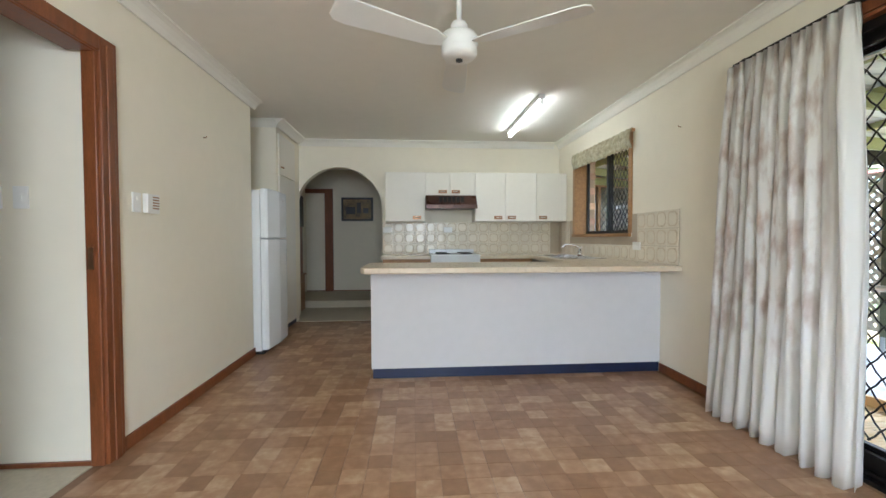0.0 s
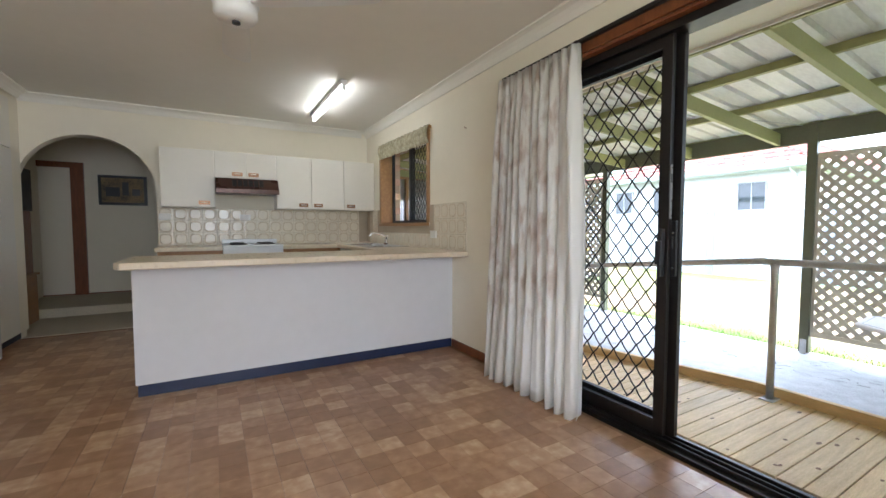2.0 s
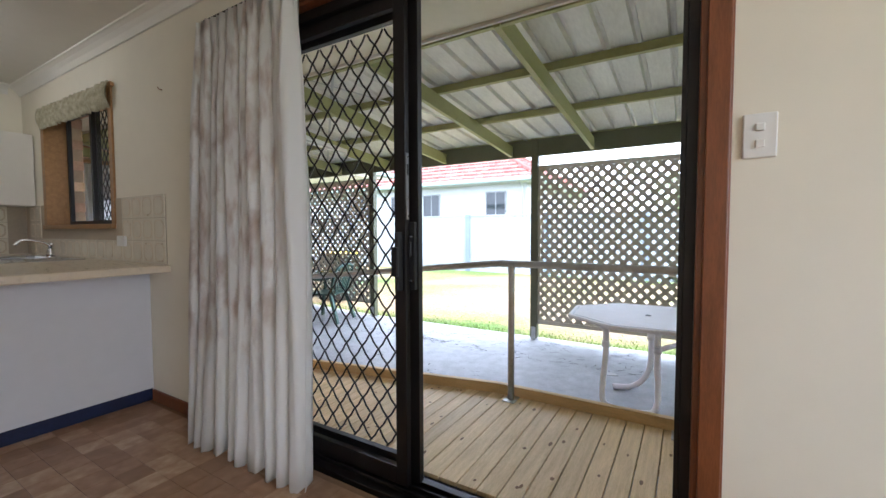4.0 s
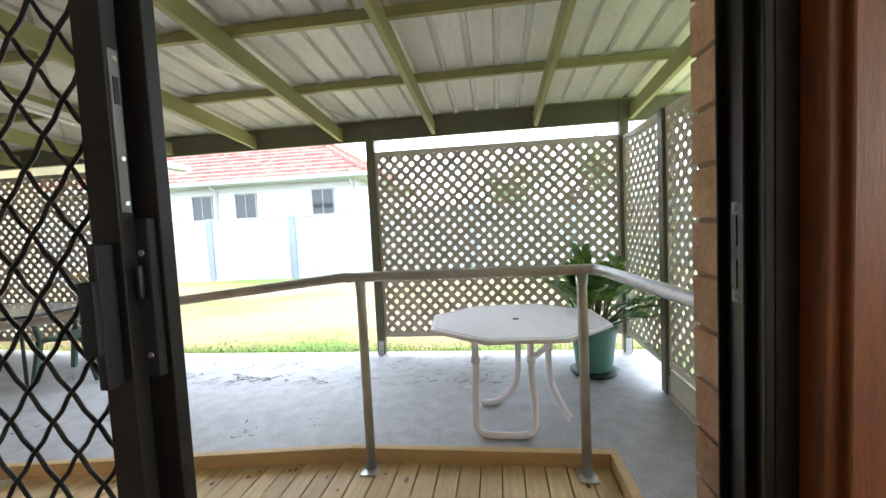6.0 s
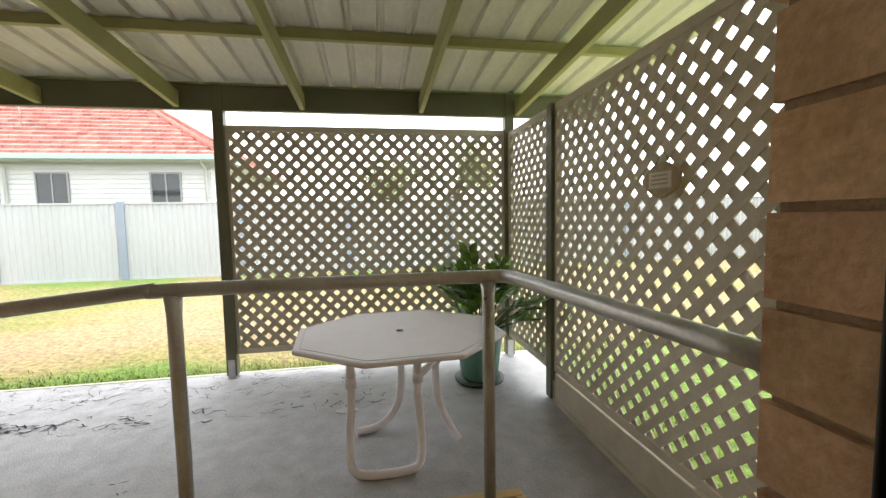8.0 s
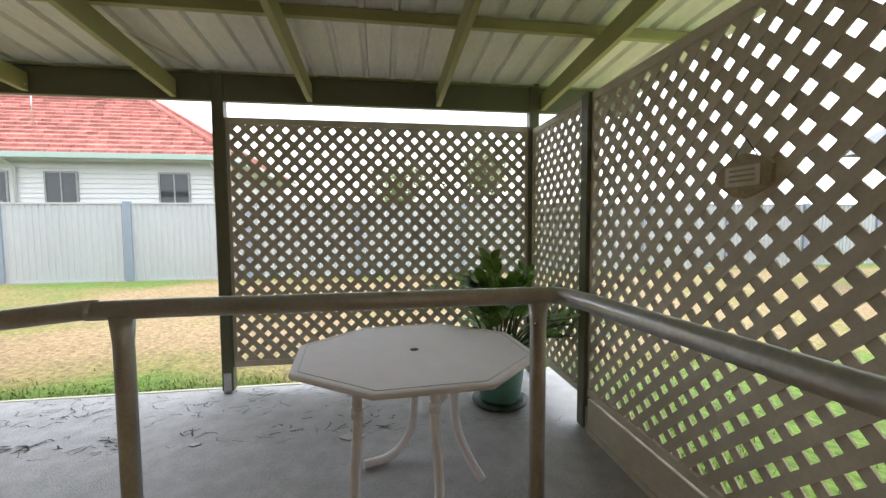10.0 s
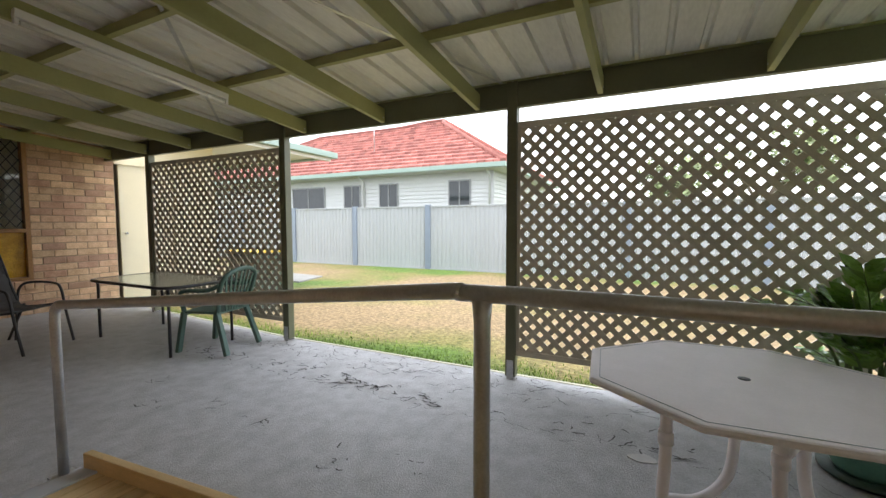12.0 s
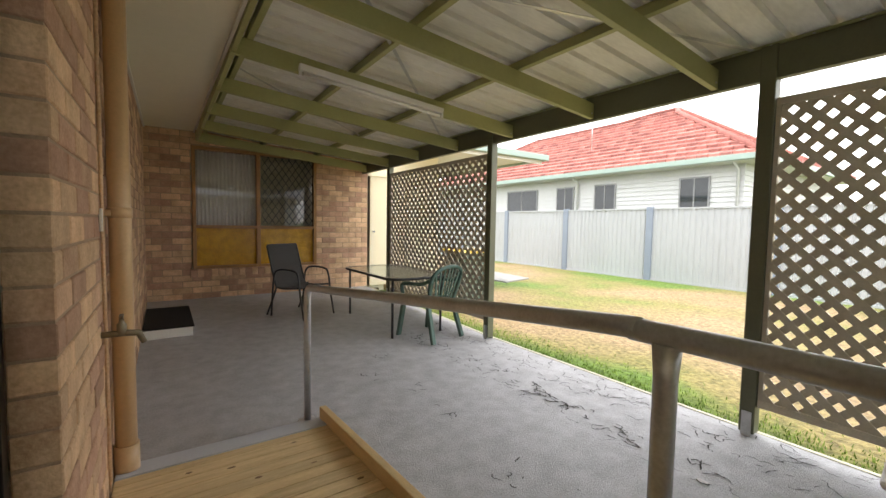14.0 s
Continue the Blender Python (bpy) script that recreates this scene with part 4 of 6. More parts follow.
# low table beside the sliding door
e = thing("side_table", (1.5, 0.0, 0), "low polished red-brown wooden table with rounded corners", "table")
oc = []
for cx2, cy2, a0 in ((1.73, 0.33, 0), (1.18, 0.33, 90), (1.18, -0.6, 180), (1.73, -0.6, 270)):
    oc += [(cx2 + 0.08 * math.cos(radians(a0 + 15 * k)), cy2 + 0.08 * math.sin(radians(a0 + 15 * k))) for k in range(7)]
Shape().prism(oc, "z", 0.465, 0.50).done("top", M_RED, e, bevel=0.008)
for lx2, ly2 in ((1.16, -0.6), (1.73, -0.6), (1.16, 0.31), (1.73, 0.31)):
    Shape().box(lx2 - 0.025, ly2 - 0.025, 0, lx2 + 0.025, ly2 + 0.025, 0.465).done("leg", M_RED, e, bevel=0.004)

# ---- setting: outside ----
CZ = -0.25
GZ = -0.30


def slab_z(y):
    return CZ + max(0.0, min(1.0, (y - 4.8) / 3.6)) * 0.12


setting(Shape().face([(-900, -900, GZ), (900, -900, GZ), (900, 900, GZ), (-900, 900, GZ)]).done("ground", M_LAWN), "patchy dry lawn with green edges", "lawn")
bm = bmesh.new()
gx, gy = 60, 150
gv = []
for i in range(gx + 1):
    row = []
    for j in range(gy + 1):
        x = WX - 0.1 + (5.79 - WX + 0.1) * i / gx
        y = -0.62 + (9.0 + 0.62) * j / gy
        row.append(bm.verts.new((x, y, slab_z(y) + 0.003 * noise.noise((x * 2, y * 2, 1)))))
    gv.append(row)
for i in range(gx):
    for j in range(gy):
        bm.faces.new((gv[i][j], gv[i + 1][j], gv[i + 1][j + 1], gv[i][j + 1])).smooth = False
edge = [gv[gx][j] for j in range(gy + 1)]
low = [bm.verts.new((v.co.x, v.co.y, GZ - 0.1)) for v in edge]
for j in range(gy):
    bm.faces.new((edge[j], low[j], low[j + 1], edge[j + 1]))
edge = [gv[i][0] for i in range(gx + 1)]
low = [bm.verts.new((v.co.x, v.co.y, GZ - 0.1)) for v in edge]
for j in range(gx):
    bm.faces.new((edge[j], edge[j + 1], low[j + 1], low[j]))
me = bpy.data.meshes.new("pavement")
bm.to_mesh(me)
bm.free()
me.materials.append(M_CONC)
pavement = setting(new("pavement", me), "worn grey concrete patio slab with flaking cracks", "patio")

rk = random.Random(21)
s = Shape()


def crack(x, y, a, n, step, width):
    """A wandering open crack that tapers at both ends."""
    prev = None
    for m in range(n):
        w = rk.uniform(0.5, 1.4) * width * (0.25 if m in (0, n - 1) else 1)
        a += rk.gauss(0, 0.75)
        a += (radians(90) - a) * 0.25
        x += step * math.cos(a)
        y += step * math.sin(a)
        q = [(x - w * math.sin(a), y + w * math.cos(a)), (x + w * math.sin(a), y - w * math.cos(a))]
        if prev and 2.6 < x < 5.74 and -0.55 < y:
            s.face([(u, v, slab_z(v) + 0.0055) for u, v in (prev[0], prev[1], q[1], q[0])])
        prev = q


for k in range(210):
    crack(5.5 + rk.gauss(0, 0.13), rk.uniform(0.9, 5.6), radians(90 + rk.gauss(0, 35)), rk.randint(4, 12), 0.016, 0.0028)
for k in range(34):
    cx0, cy0 = 5.02 + rk.gauss(0, 0.05), rk.uniform(0.9, 5.2)
    for j in range(rk.randint(2, 6)):
        crack(cx0 + rk.gauss(0, 0.035), cy0 + rk.gauss(0, 0.07), radians(90 + rk.gauss(0, 60)), rk.randint(4, 11), 0.014, 0.0042)
for cx0, cy0 in ((4.25, 2.2), (4.1, 2.6), (4.2, 3.4), (4.3, 3.9), (4.05, 4.3), (4.4, 4.7)):
    for j in range(5):
        crack(cx0 + rk.gauss(0, 0.05), cy0 + rk.gauss(0, 0.07), radians(90 + rk.gauss(0, 70)), rk.randint(3, 8), 0.013, 0.004)
for k in range(46):
    crack(4.9 + 0.004 * rk.gauss(0, 1), -0.3 + 0.135 * k, radians(90), 10, 0.014, 0.0016)
M_CRACK = mat("dirt_filled_crack", (0.055, 0.05, 0.045), 0.95, var=0.3, scale=30)
tagged(s.done("cracks", M_CRACK, pavement), kind="stuff")
# pale worn lip along the slab's edge
Shape().box(5.765, -0.62, CZ - 0.04, 5.80, 4.8, CZ + 0.006).solid(((5.765, 4.8, CZ - 0.04), (5.80, 4.8, CZ - 0.04), (5.80, 8.4, CZ + 0.08), (5.765, 8.4, CZ + 0.08), (5.765, 4.8, CZ + 0.006), (5.80, 4.8, CZ + 0.006), (5.80, 8.4, CZ + 0.126), (5.765, 8.4, CZ + 0.126))).done("slab_lip", mat("pale_concrete_lip", (0.62, 0.60, 0.46), 0.8, var=0.15, scale=9, bump=0.4), pavement, bevel=0.006)
rp = random.Random(6)
for cx0, cy0, r0 in ((4.85, 1.12, 0.075), (4.9, 2.05, 0.03)):
    rim = [(cx0 + r0 * 0.6 * rp.uniform(0.7, 1.2) * math.cos(k * 0.449), cy0 + r0 * rp.uniform(0.7, 1.2) * math.sin(k * 0.449)) for k in range(14)]
    Shape().prism(rim, "z", CZ + 0.001, CZ + 0.0065).done("cement_patch", mat("pale_cement_patch", (0.56, 0.55, 0.54), 0.85, var=0.1, scale=20), pavement)
setting(Shape().prism([(9.35, 8.3), (10.4, 8.55), (10.6, 10.6), (9.3, 10.8)], "z", GZ - 0.05, GZ + 0.03).done("pavement_far", M_PAD, bevel=0.01), "small grey concrete pad in the lawn", "pavement")


# soffit
def soffit_z(y):
    return 2.28 + max(0.0, y - 3.5) / 4.9 * 0.13


s = Shape()
for ya, yb in ((-1.4, 3.5), (3.5, 8.4)):
    za, zb = soffit_z(ya), soffit_z(yb)
    s.solid(((WXO - 0.02, ya, za), (2.97, ya, za), (2.97, yb, zb), (WXO - 0.02, yb, zb), (WXO - 0.02, ya, za + 0.02), (2.97, ya, za + 0.02), (2.97, yb, zb + 0.02), (WXO - 0.02, yb, zb + 0.02)))
setting(s.done("soffit", M_SOFFIT), "cream painted eaves soffit", "soffit")
s = Shape()
s.bar((2.98, -1.4, 2.29), (2.98, 3.5, 2.29), 0.02, 0.06).bar((2.98, 3.5, 2.29), (2.98, 8.4, 2.42), 0.02, 0.06)
s.bar((WXO + 0.012, DY1, 2.27), (WXO + 0.012, 3.5, 2.27), 0.02, 0.025).bar((WXO + 0.012, 3.5, 2.27), (WXO + 0.012, 8.4, 2.4), 0.02, 0.025)
setting(s.done("trim_soffit", M_TRIMW), "white timber soffit trim", "trim")
setting(Shape().box(WX - 0.3, -2.7, 2.48, 3.0, 9.6, 2.56).done("roof_main", M_SLATE), "house roof above the eaves", "roof")

# patio roof
BX = 5.71


def raf_z(x):
    """Underside of the rafters."""
    return 2.01 + (BX - x) * 0.085


patio = thing("patio_roof", (BX, 3.5, 2.0), "green painted timber patio roof with bare metal sheets", "patio roof", kind="structure")
RAF = [-0.43, 0.455, 1.46, 2.43, 3.39, 4.38, 5.36, 6.33, 7.28, 8.2]
for y in RAF:
    x0, x1 = 2.99, BX - 0.03
    Shape().solid(((x0, y - 0.02, raf_z(x0)), (x1, y - 0.02, raf_z(x1)), (x1, y + 0.02, raf_z(x1)), (x0, y + 0.02, raf_z(x0)),
                   (x0, y - 0.02, raf_z(x0) + 0.13), (x1, y - 0.02, raf_z(x1) + 0.13), (x1, y + 0.02, raf_z(x1) + 0.13), (x0, y + 0.02, raf_z(x0) + 0.13))).done("rafter", M_GREEN, patio, bevel=0.003)
    Shape().tube([(x1 - 0.03, y - 0.024, raf_z(x1) + 0.04), (x1 - 0.03, y + 0.024, raf_z(x1) + 0.04)], 0.007, 6).done("bolt", M_STEEL, patio)
for ya, yb in zip(RAF, RAF[1:]):
    Shape().box(2.995, ya + 0.022, raf_z(3.0) + 0.012, 3.03, yb - 0.022, raf_z(3.0) + 0.125).done("ledger_block", M_GREEN, patio, bevel=0.003)
Shape().box(BX - 0.028, -1.3, 2.0, BX + 0.028, 8.4, 2.20).done("beam", M_POST, patio, bevel=0.004)
for x in (3.12, 3.92, 4.78):
    z = raf_z(x) + 0.132
    Shape().box(x - 0.022, -1.3, z, x + 0.022, 8.4, z + 0.062).done("purlin", M_GREEN, patio, bevel=0.003)
Shape().box(BX - 0.06, -1.3, 2.203, BX - 0.0, 8.4, 2.207).done("purlin_plate", M_GREEN, patio)
# sheet with ribs running down the slope
bm = bmesh.new()
prof = []
y = -1.35
while y < 8.4:
    prof += [(y, 0.0), (y + 0.15, 0.0), (y + 0.163, 0.032), (y + 0.187, 0.032)]
    y += 0.2
xs = (2.8, BX + 0.12)
va = [bm.verts.new((xs[0], p, raf_z(xs[0]) + 0.2 + h)) for p, h in prof]
vb = [bm.verts.new((xs[1], p, raf_z(xs[1]) + 0.2 + h)) for p, h in prof]
for i in range(len(prof) - 1):
    bm.faces.new((va[i], va[i + 1], vb[i + 1], vb[i]))
me = bpy.data.meshes.new("roof_sheet")
bm.to_mesh(me)
bm.free()
me.materials.append(M_SHEET)
ob = new("roof_sheet", me)
ob.parent = patio
ob.matrix_parent_inverse = Matrix.Translation(patio.location).inverted()
ob.modifiers.new("sheet", "SOLIDIFY").thickness = 0.0015
s = Shape()
for k in range(48):
    yy = -1.275 + 0.2 * k
    s.tube([(BX - 0.04, yy, 2.2), (BX - 0.04, yy, 2.212)], 0.008, 6)
s.done("roof_screw", M_STEEL, patio)
# bracing straps
Shape().bar((3.1, 3.30, raf_z(3.1) + 0.137), (BX - 0.1, 2.2, raf_z(BX) + 0.17), 0.025, 0.003).bar((3.15, 2.9, raf_z(3.15) + 0.137), (BX - 0.1, 5.6, raf_z(BX) + 0.17), 0.025, 0.003).bar(
    (3.1, 5.0, raf_z(3.1) + 0.137), (BX - 0.1, 7.0, raf_z(BX) + 0.17), 0.025, 0.003).done("bracing_strap", M_STEEL, patio)
for x0, x1, y in ((3.4, 5.1, 4.335),):
    e = thing("patio_lamp", (4.2, y, 2.2), "unlit white fluorescent batten fixed to a rafter", "lamp")
    a, b = (3.45, y, raf_z(3.45) + 0.035), (4.75, y, raf_z(4.75) + 0.035)
    Shape().bar(a, b, 0.045, 0.05).done("batten", M_CLAMP, e, bevel=0.004)
    Shape().tube([(a[0] + 0.03, a[1], a[2] - 0.045), (b[0] - 0.03, b[1], b[2] - 0.045)], 0.014, 10).done("tube", M_TUBEOFF, e)
    Shape().box(a[0], a[1] - 0.015, a[2] - 0.06, a[0] + 0.02, a[1] + 0.015, a[2] - 0.02).done("holder", M_CLAMP, e)
    Shape().box(b[0] - 0.02, b[1] - 0.015, b[2] - 0.06, b[0], b[1] + 0.015, b[2] - 0.02).done("holder", M_CLAMP, e)


def post(x, y, z0, z1, w=0.09):
    e = thing("patio_post", (x, y, z0), "grey-green painted timber patio post", "post", "patio posts")
    Shape().box(x - w / 2, y - w / 2, z0 + 0.02, x + w / 2, y + w / 2, z1).done("timber", M_POST, e, bevel=0.005)
    for xa in (x - w / 2 - 0.004, x + w / 2):
        Shape().box(xa, y - w / 2 + 0.015, z0 - 0.01, xa + 0.004, y + w / 2 - 0.015, z0 + 0.16).done("post_shoe", M_STEEL, e)
    for dz in (0.06, 0.12):
        Shape().tube([(x - w / 2 - 0.008, y, z0 + dz), (x + w / 2 + 0.008, y, z0 + dz)], 0.007, 6).done("bolt", M_STEEL, e)


POSTS = (7.28, 4.72, 2.13, -0.36)
for y in POSTS:
    post(BX + 0.0, y, slab_z(y), 2.23, 0.085)
post(4.73, -0.36, CZ, 1.86, 0.085)


def lattice(name, axis, fixed, a0, a1, z0, z1, pitch=0.118, w=0.043):
    """Two crossed layers of diagonal slats in a thin frame."""
    mid = (a0 + a1) / 2
    place = (fixed, mid, z0) if axis == "y" else (mid, fixed, z0)
    e = thing(name, place, "taupe painted diagonal timber lattice screen", "lattice screen", "lattice screens")

    def P(a, z, off):
        return (fixed + off, a, z) if axis == "y" else (a, fixed + off, z)
    n = Vector((1, 0, 0)) if axis == "y" else Vector((0, 1, 0))
    h = z1 - z0
    for sgn, off in ((1, -0.0045), (-1, 0.0045)):
        k = int((a0 - h) / pitch) - 1
        while k * pitch < a1 + h:
            c = k * pitch
            # along the slat the position is c + sgn * (z - z0)
            lo, hi = (a0 - c, a1 - c) if sgn > 0 else (c - a1, c - a0)
            lo, hi = max(0.0, lo), min(h, hi)
            if hi - lo > 0.04:
                Shape().bar(P(c + sgn * lo, z0 + lo, off), P(c + sgn * hi, z0 + hi, off), w, 0.008, n).done("slat", M_LATTICE, e)
            k += 1
    s = Shape()
    t = 0.016
    s.bar(P(a0, z1, 0), P(a1, z1, 0), 0.045, 0.034, n).bar(P(a0, z0, 0), P(a1, z0, 0), 0.045, 0.034, n)
    s.bar(P(a0 + 0.012, z0 + 0.023, 0), P(a0 + 0.012, z1 - 0.023, 0), 0.024, 0.034, n).bar(P(a1 - 0.012, z0 + 0.023, 0), P(a1 - 0.012, z1 - 0.023, 0), 0.024, 0.034, n)
    s.done("frame", M_LATTICE, e)


lattice("lattice_screen", "y", BX, POSTS[3] + 0.045, POSTS[2] - 0.045, -0.03, 1.86)
lattice("lattice_screen", "y", BX, POSTS[1] + 0.045, POSTS[0] - 0.045, -0.02, 1.88)
lattice("lattice_screen", "x", -0.36, 4.775, BX - 0.045, -0.02, 1.83)
lattice("lattice_screen", "x", -0.36, 2.5, 4.685, 0.0, 1.83)
e = thing("lattice_base_board", (3.6, -0.36, CZ), "pale painted timber board under the lattice", "board")
Shape().box(2.5, -0.375, CZ + 0.03, 4.685, -0.345, -0.04).done("board", M_LATTICE, e, bevel=0.004)
Shape().box(2.5, -0.39, CZ - 0.01, 4.66, -0.33, CZ + 0.03).done("rail", M_LATTICE, e)
setting(Shape().box(3.3, -0.372, CZ - 0.01, 3.36, -0.30, 0.0).done("trim_lattice_stub", M_LATTICE), "short painted timber stub post", "trim")

# plaque on the lattice
e = thing("hanging_plaque", (3.6, -0.33, 1.2), "small carved tan plaque hung on the lattice", "plaque")
M_PLAQUE = mat("carved_tan_plaque", (0.42, 0.33, 0.20), 0.7, var=0.3, scale=25, bump=0.4)
pl = [(0.115 * math.cos(2 * math.pi * k / 28) * (1 + 0.07 * math.cos(10 * math.pi * k / 28)), 0.072 * math.sin(2 * math.pi * k / 28) * (1 + 0.08 * math.cos(8 * math.pi * k / 28))) for k in range(28)]
Shape().prism([(3.6 + a, 1.23 + b) for a, b in pl], "y", -0.335, -0.318).done("board", M_PLAQUE, e, bevel=0.003)
Shape().box(3.53, -0.318, 1.195, 3.67, -0.313, 1.265).done("panel", M_LATTICE, e, bevel=0.002)
for k in range(3):
    Shape().box(3.55, -0.313, 1.21 + k * 0.018, 3.65, -0.311, 1.217 + k * 0.018).done("text_bar", M_PLAQUE, e)
Shape().tube([(3.55, -0.326, 1.29), (3.6, -0.326, 1.36), (3.65, -0.326, 1.29)], 0.002, 5).done("cord", M_BLACK, e)

# ---- deck and ramp ----
EX = 3.40
deck = thing("timber_deck", (2.9, 2.0, CZ), "pale pine deck landing and ramp at the door", "deck")


def deck_z(y):
    return -0.02 - max(0.0, min(1.0, (y - 1.62) / 1.95)) * 0.16


y = 0.42
while y < 3.55:
    y1 = min(y + 0.091, 3.56)
    Shape().solid(((WXO + 0.012, y, deck_z(y) - 0.022), (EX, y, deck_z(y) - 0.022), (EX, y1, deck_z(y1) - 0.022), (WXO + 0.012, y1, deck_z(y1) - 0.022),
                   (WXO + 0.012, y, deck_z(y)), (EX, y, deck_z(y)), (EX, y1, deck_z(y1)), (WXO + 0.012, y1, deck_z(y1)))).done("plank", M_DECK, deck, bevel=0.003)
    y += 0.096
rk = random.Random(13)
s = Shape()
for k in range(70):
    cy0 = 0.42 + 0.096 * rk.randrange(1, 32) + rk.uniform(0.02, 0.07)
    cx0, ra, rb = rk.uniform(WXO + 0.05, EX - 0.05), rk.uniform(0.008, 0.024), rk.uniform(0.005, 0.011)
    s.face([(cx0 + ra * rk.uniform(0.8, 1.15) * math.cos(m * 0.628), cy0 + rb * math.sin(m * 0.628), deck_z(cy0 + rb * math.sin(m * 0.628)) + 0.0012) for m in range(10)])
tagged(s.done("knots", mat("brown_timber_knot", (0.19, 0.10, 0.04), 0.6, var=0.3, scale=60), deck), kind="stuff")
for ya, yb in ((0.38, 1.62), (1.62, 3.70)):
    Shape().solid(((EX, ya, CZ), (EX + 0.042, ya, CZ), (EX + 0.042, yb, CZ), (EX, yb, CZ), (EX, ya, deck_z(ya) + 0.065), (EX + 0.042, ya, deck_z(ya) + 0.065), (EX + 0.042, yb, deck_z(yb) + 0.065), (EX, yb, deck_z(yb) + 0.065))).done("kerb_board", M_PALEWOOD, deck, bevel=0.004)
Shape().box(WXO + 0.012, 0.375, CZ, EX - 0.001, 0.415, deck_z(0) + 0.065).done("kerb_board", M_PALEWOOD, deck, bevel=0.004)
Shape().box(2.45, 0.5, CZ, 2.5, 3.4, -0.21).box(3.3, 0.5, CZ, 3.35, 3.4, -0.21).done("bearer", M_PALEWOOD, deck)
Shape().solid(((WXO + 0.012, 3.562, -0.24), (EX, 3.562, -0.24), (EX, 3.735, CZ - 0.005), (WXO + 0.012, 3.735, CZ - 0.005),
               (WXO + 0.012, 3.562, -0.172), (EX, 3.562, -0.172), (EX, 3.735, -0.198), (WXO + 0.012, 3.735, -0.198))).done("ramp_plate", M_GREY, deck)

rail = thing("handrail", (3.33, 1.5, 0), "galvanised steel tube handrail along the ramp", "handrail")
RX = 3.335
bend = curve_pts([(2.42, 0.38, 0.885), (3.1, 0.44, 0.885), (RX - 0.06, 0.462, 0.885), (RX - 0.01, 0.485, 0.885), (RX, 0.54, 0.885), (RX, 0.7, 0.885)], 6)
line = bend + [Vector((RX, 1.4, 0.885))] + curve_pts([(RX, 1.55, 0.883), (RX, 1.75, 0.868), (RX, 3.5, 0.685), (RX, 3.66, 0.668), (RX, 3.72, 0.64), (RX, 3.735, 0.58)], 6) + [Vector((RX, 3.735, -0.2))]
Shape().tube(line, 0.022, 14).done("tube", M_STEEL, rail)
for yy, zt, zb in ((0.53, 0.87, -0.02), (1.5, 0.87, -0.02)):
    Shape().tube([(RX, yy, zb), (RX, yy, zt - 0.06), (RX, yy, zt)], [0.021, 0.021, 0.026], 12).done("post", M_STEEL, rail)
    Shape().box(RX - 0.055, yy - 0.04, zb, RX + 0.055, yy + 0.04, zb + 0.008).done("foot_plate", M_STEEL, rail, bevel=0.002)
Shape().box(RX - 0.05, 3.69, -0.215, RX + 0.05, 3.78, -0.2).done("foot_plate", M_STEEL, rail)
Shape().lathe(2.385, 0.38, [(0.04, 0.85), (0.04, 0.92)], 12).done("wall_flange", M_STEEL, rail)

# ---- downpipe and garden tap ----
e = thing("downpipe", (2.42, 3.72, CZ), "tan painted round downpipe on the brick wall", "downpipe")
Shape().tube([(2.415, 3.66, CZ), (2.415, 3.66, 2.29)], 0.046, 18).done("pipe", M_PIPE, e)
Shape().tube([(2.415, 3.66, CZ), (2.415, 3.66, CZ + 0.2)], 0.054, 18).done("collar", M_PIPE, e)
Shape().tube([(2.415, 3.66, 1.08), (2.415, 3.66, 1.13)], 0.051, 18).done("collar", M_PIPE, e)
Shape().box(2.36, 3.61, 1.09, 2.385, 3.71, 1.12).done("strap", M_PIPE, e)
tagged(Shape().tube([(2.368, 3.46, -0.2), (2.368, 3.46, 2.26)], 0.008, 8).done("conduit", M_BRICK), "thin brick-coloured conduit on the wall", "conduit")
e = thing("garden_tap", (2.36, 3.3, 0.3), "weathered brass garden tap on the wall", "tap")
M_TAP = mat("weathered_brass", (0.25, 0.22, 0.16), 0.5, metal=0.7, var=0.25, scale=30)
ty, tz = 3.38, 0.575
Shape().tube([(2.36, ty, tz), (2.45, ty, tz), (2.49, ty, tz - 0.005), (2.51, ty, tz - 0.05)], [0.014, 0.014, 0.015, 0.012], 10).lathe(2.43, ty, [(0.018, tz - 0.01), (0.018, tz + 0.04), (0.01, tz + 0.05), (0.008, tz + 0.07)], 10).done("body", M_TAP, e)
Shape().bar((2.43, ty - 0.03, tz + 0.075), (2.43, ty + 0.03, tz + 0.075), 0.014, 0.012).done("handle", M_TAP, e)
tagged(Shape().box(2.36, 3.43, 1.02, 2.372, 3.49, 1.12).done("cover_plate", M_TRIMW, bevel=0.002), "small pale cover plate on the brick wall", "cover plate")

# ---- back window ----
WYB = 8.4
bw = thing("window_2", (3.87, WYB, 0.33), "wide timber window with sheer curtain, grille and amber lower panes", "window", kind="structure")
X0, X1, XM, Z0, Z1, ZT = 2.94, 4.82, 3.87, 0.33, 2.2, 0.98
s = Shape().box(X0, WYB - 0.02, Z0, X0 + 0.05, WYB + 0.08, Z1).box(X1 - 0.05, WYB - 0.02, Z0, X1, WYB + 0.08, Z1).box(X0 + 0.05, WYB - 0.02, Z1 - 0.05, X1 - 0.05, WYB + 0.08, Z1)
s.box(X0 + 0.05, WYB - 0.02, Z0, X1 - 0.05, WYB + 0.08, Z0 + 0.04).box(XM - 0.03, WYB - 0.02, Z0 + 0.04, XM + 0.03, WYB + 0.08, Z1 - 0.05)
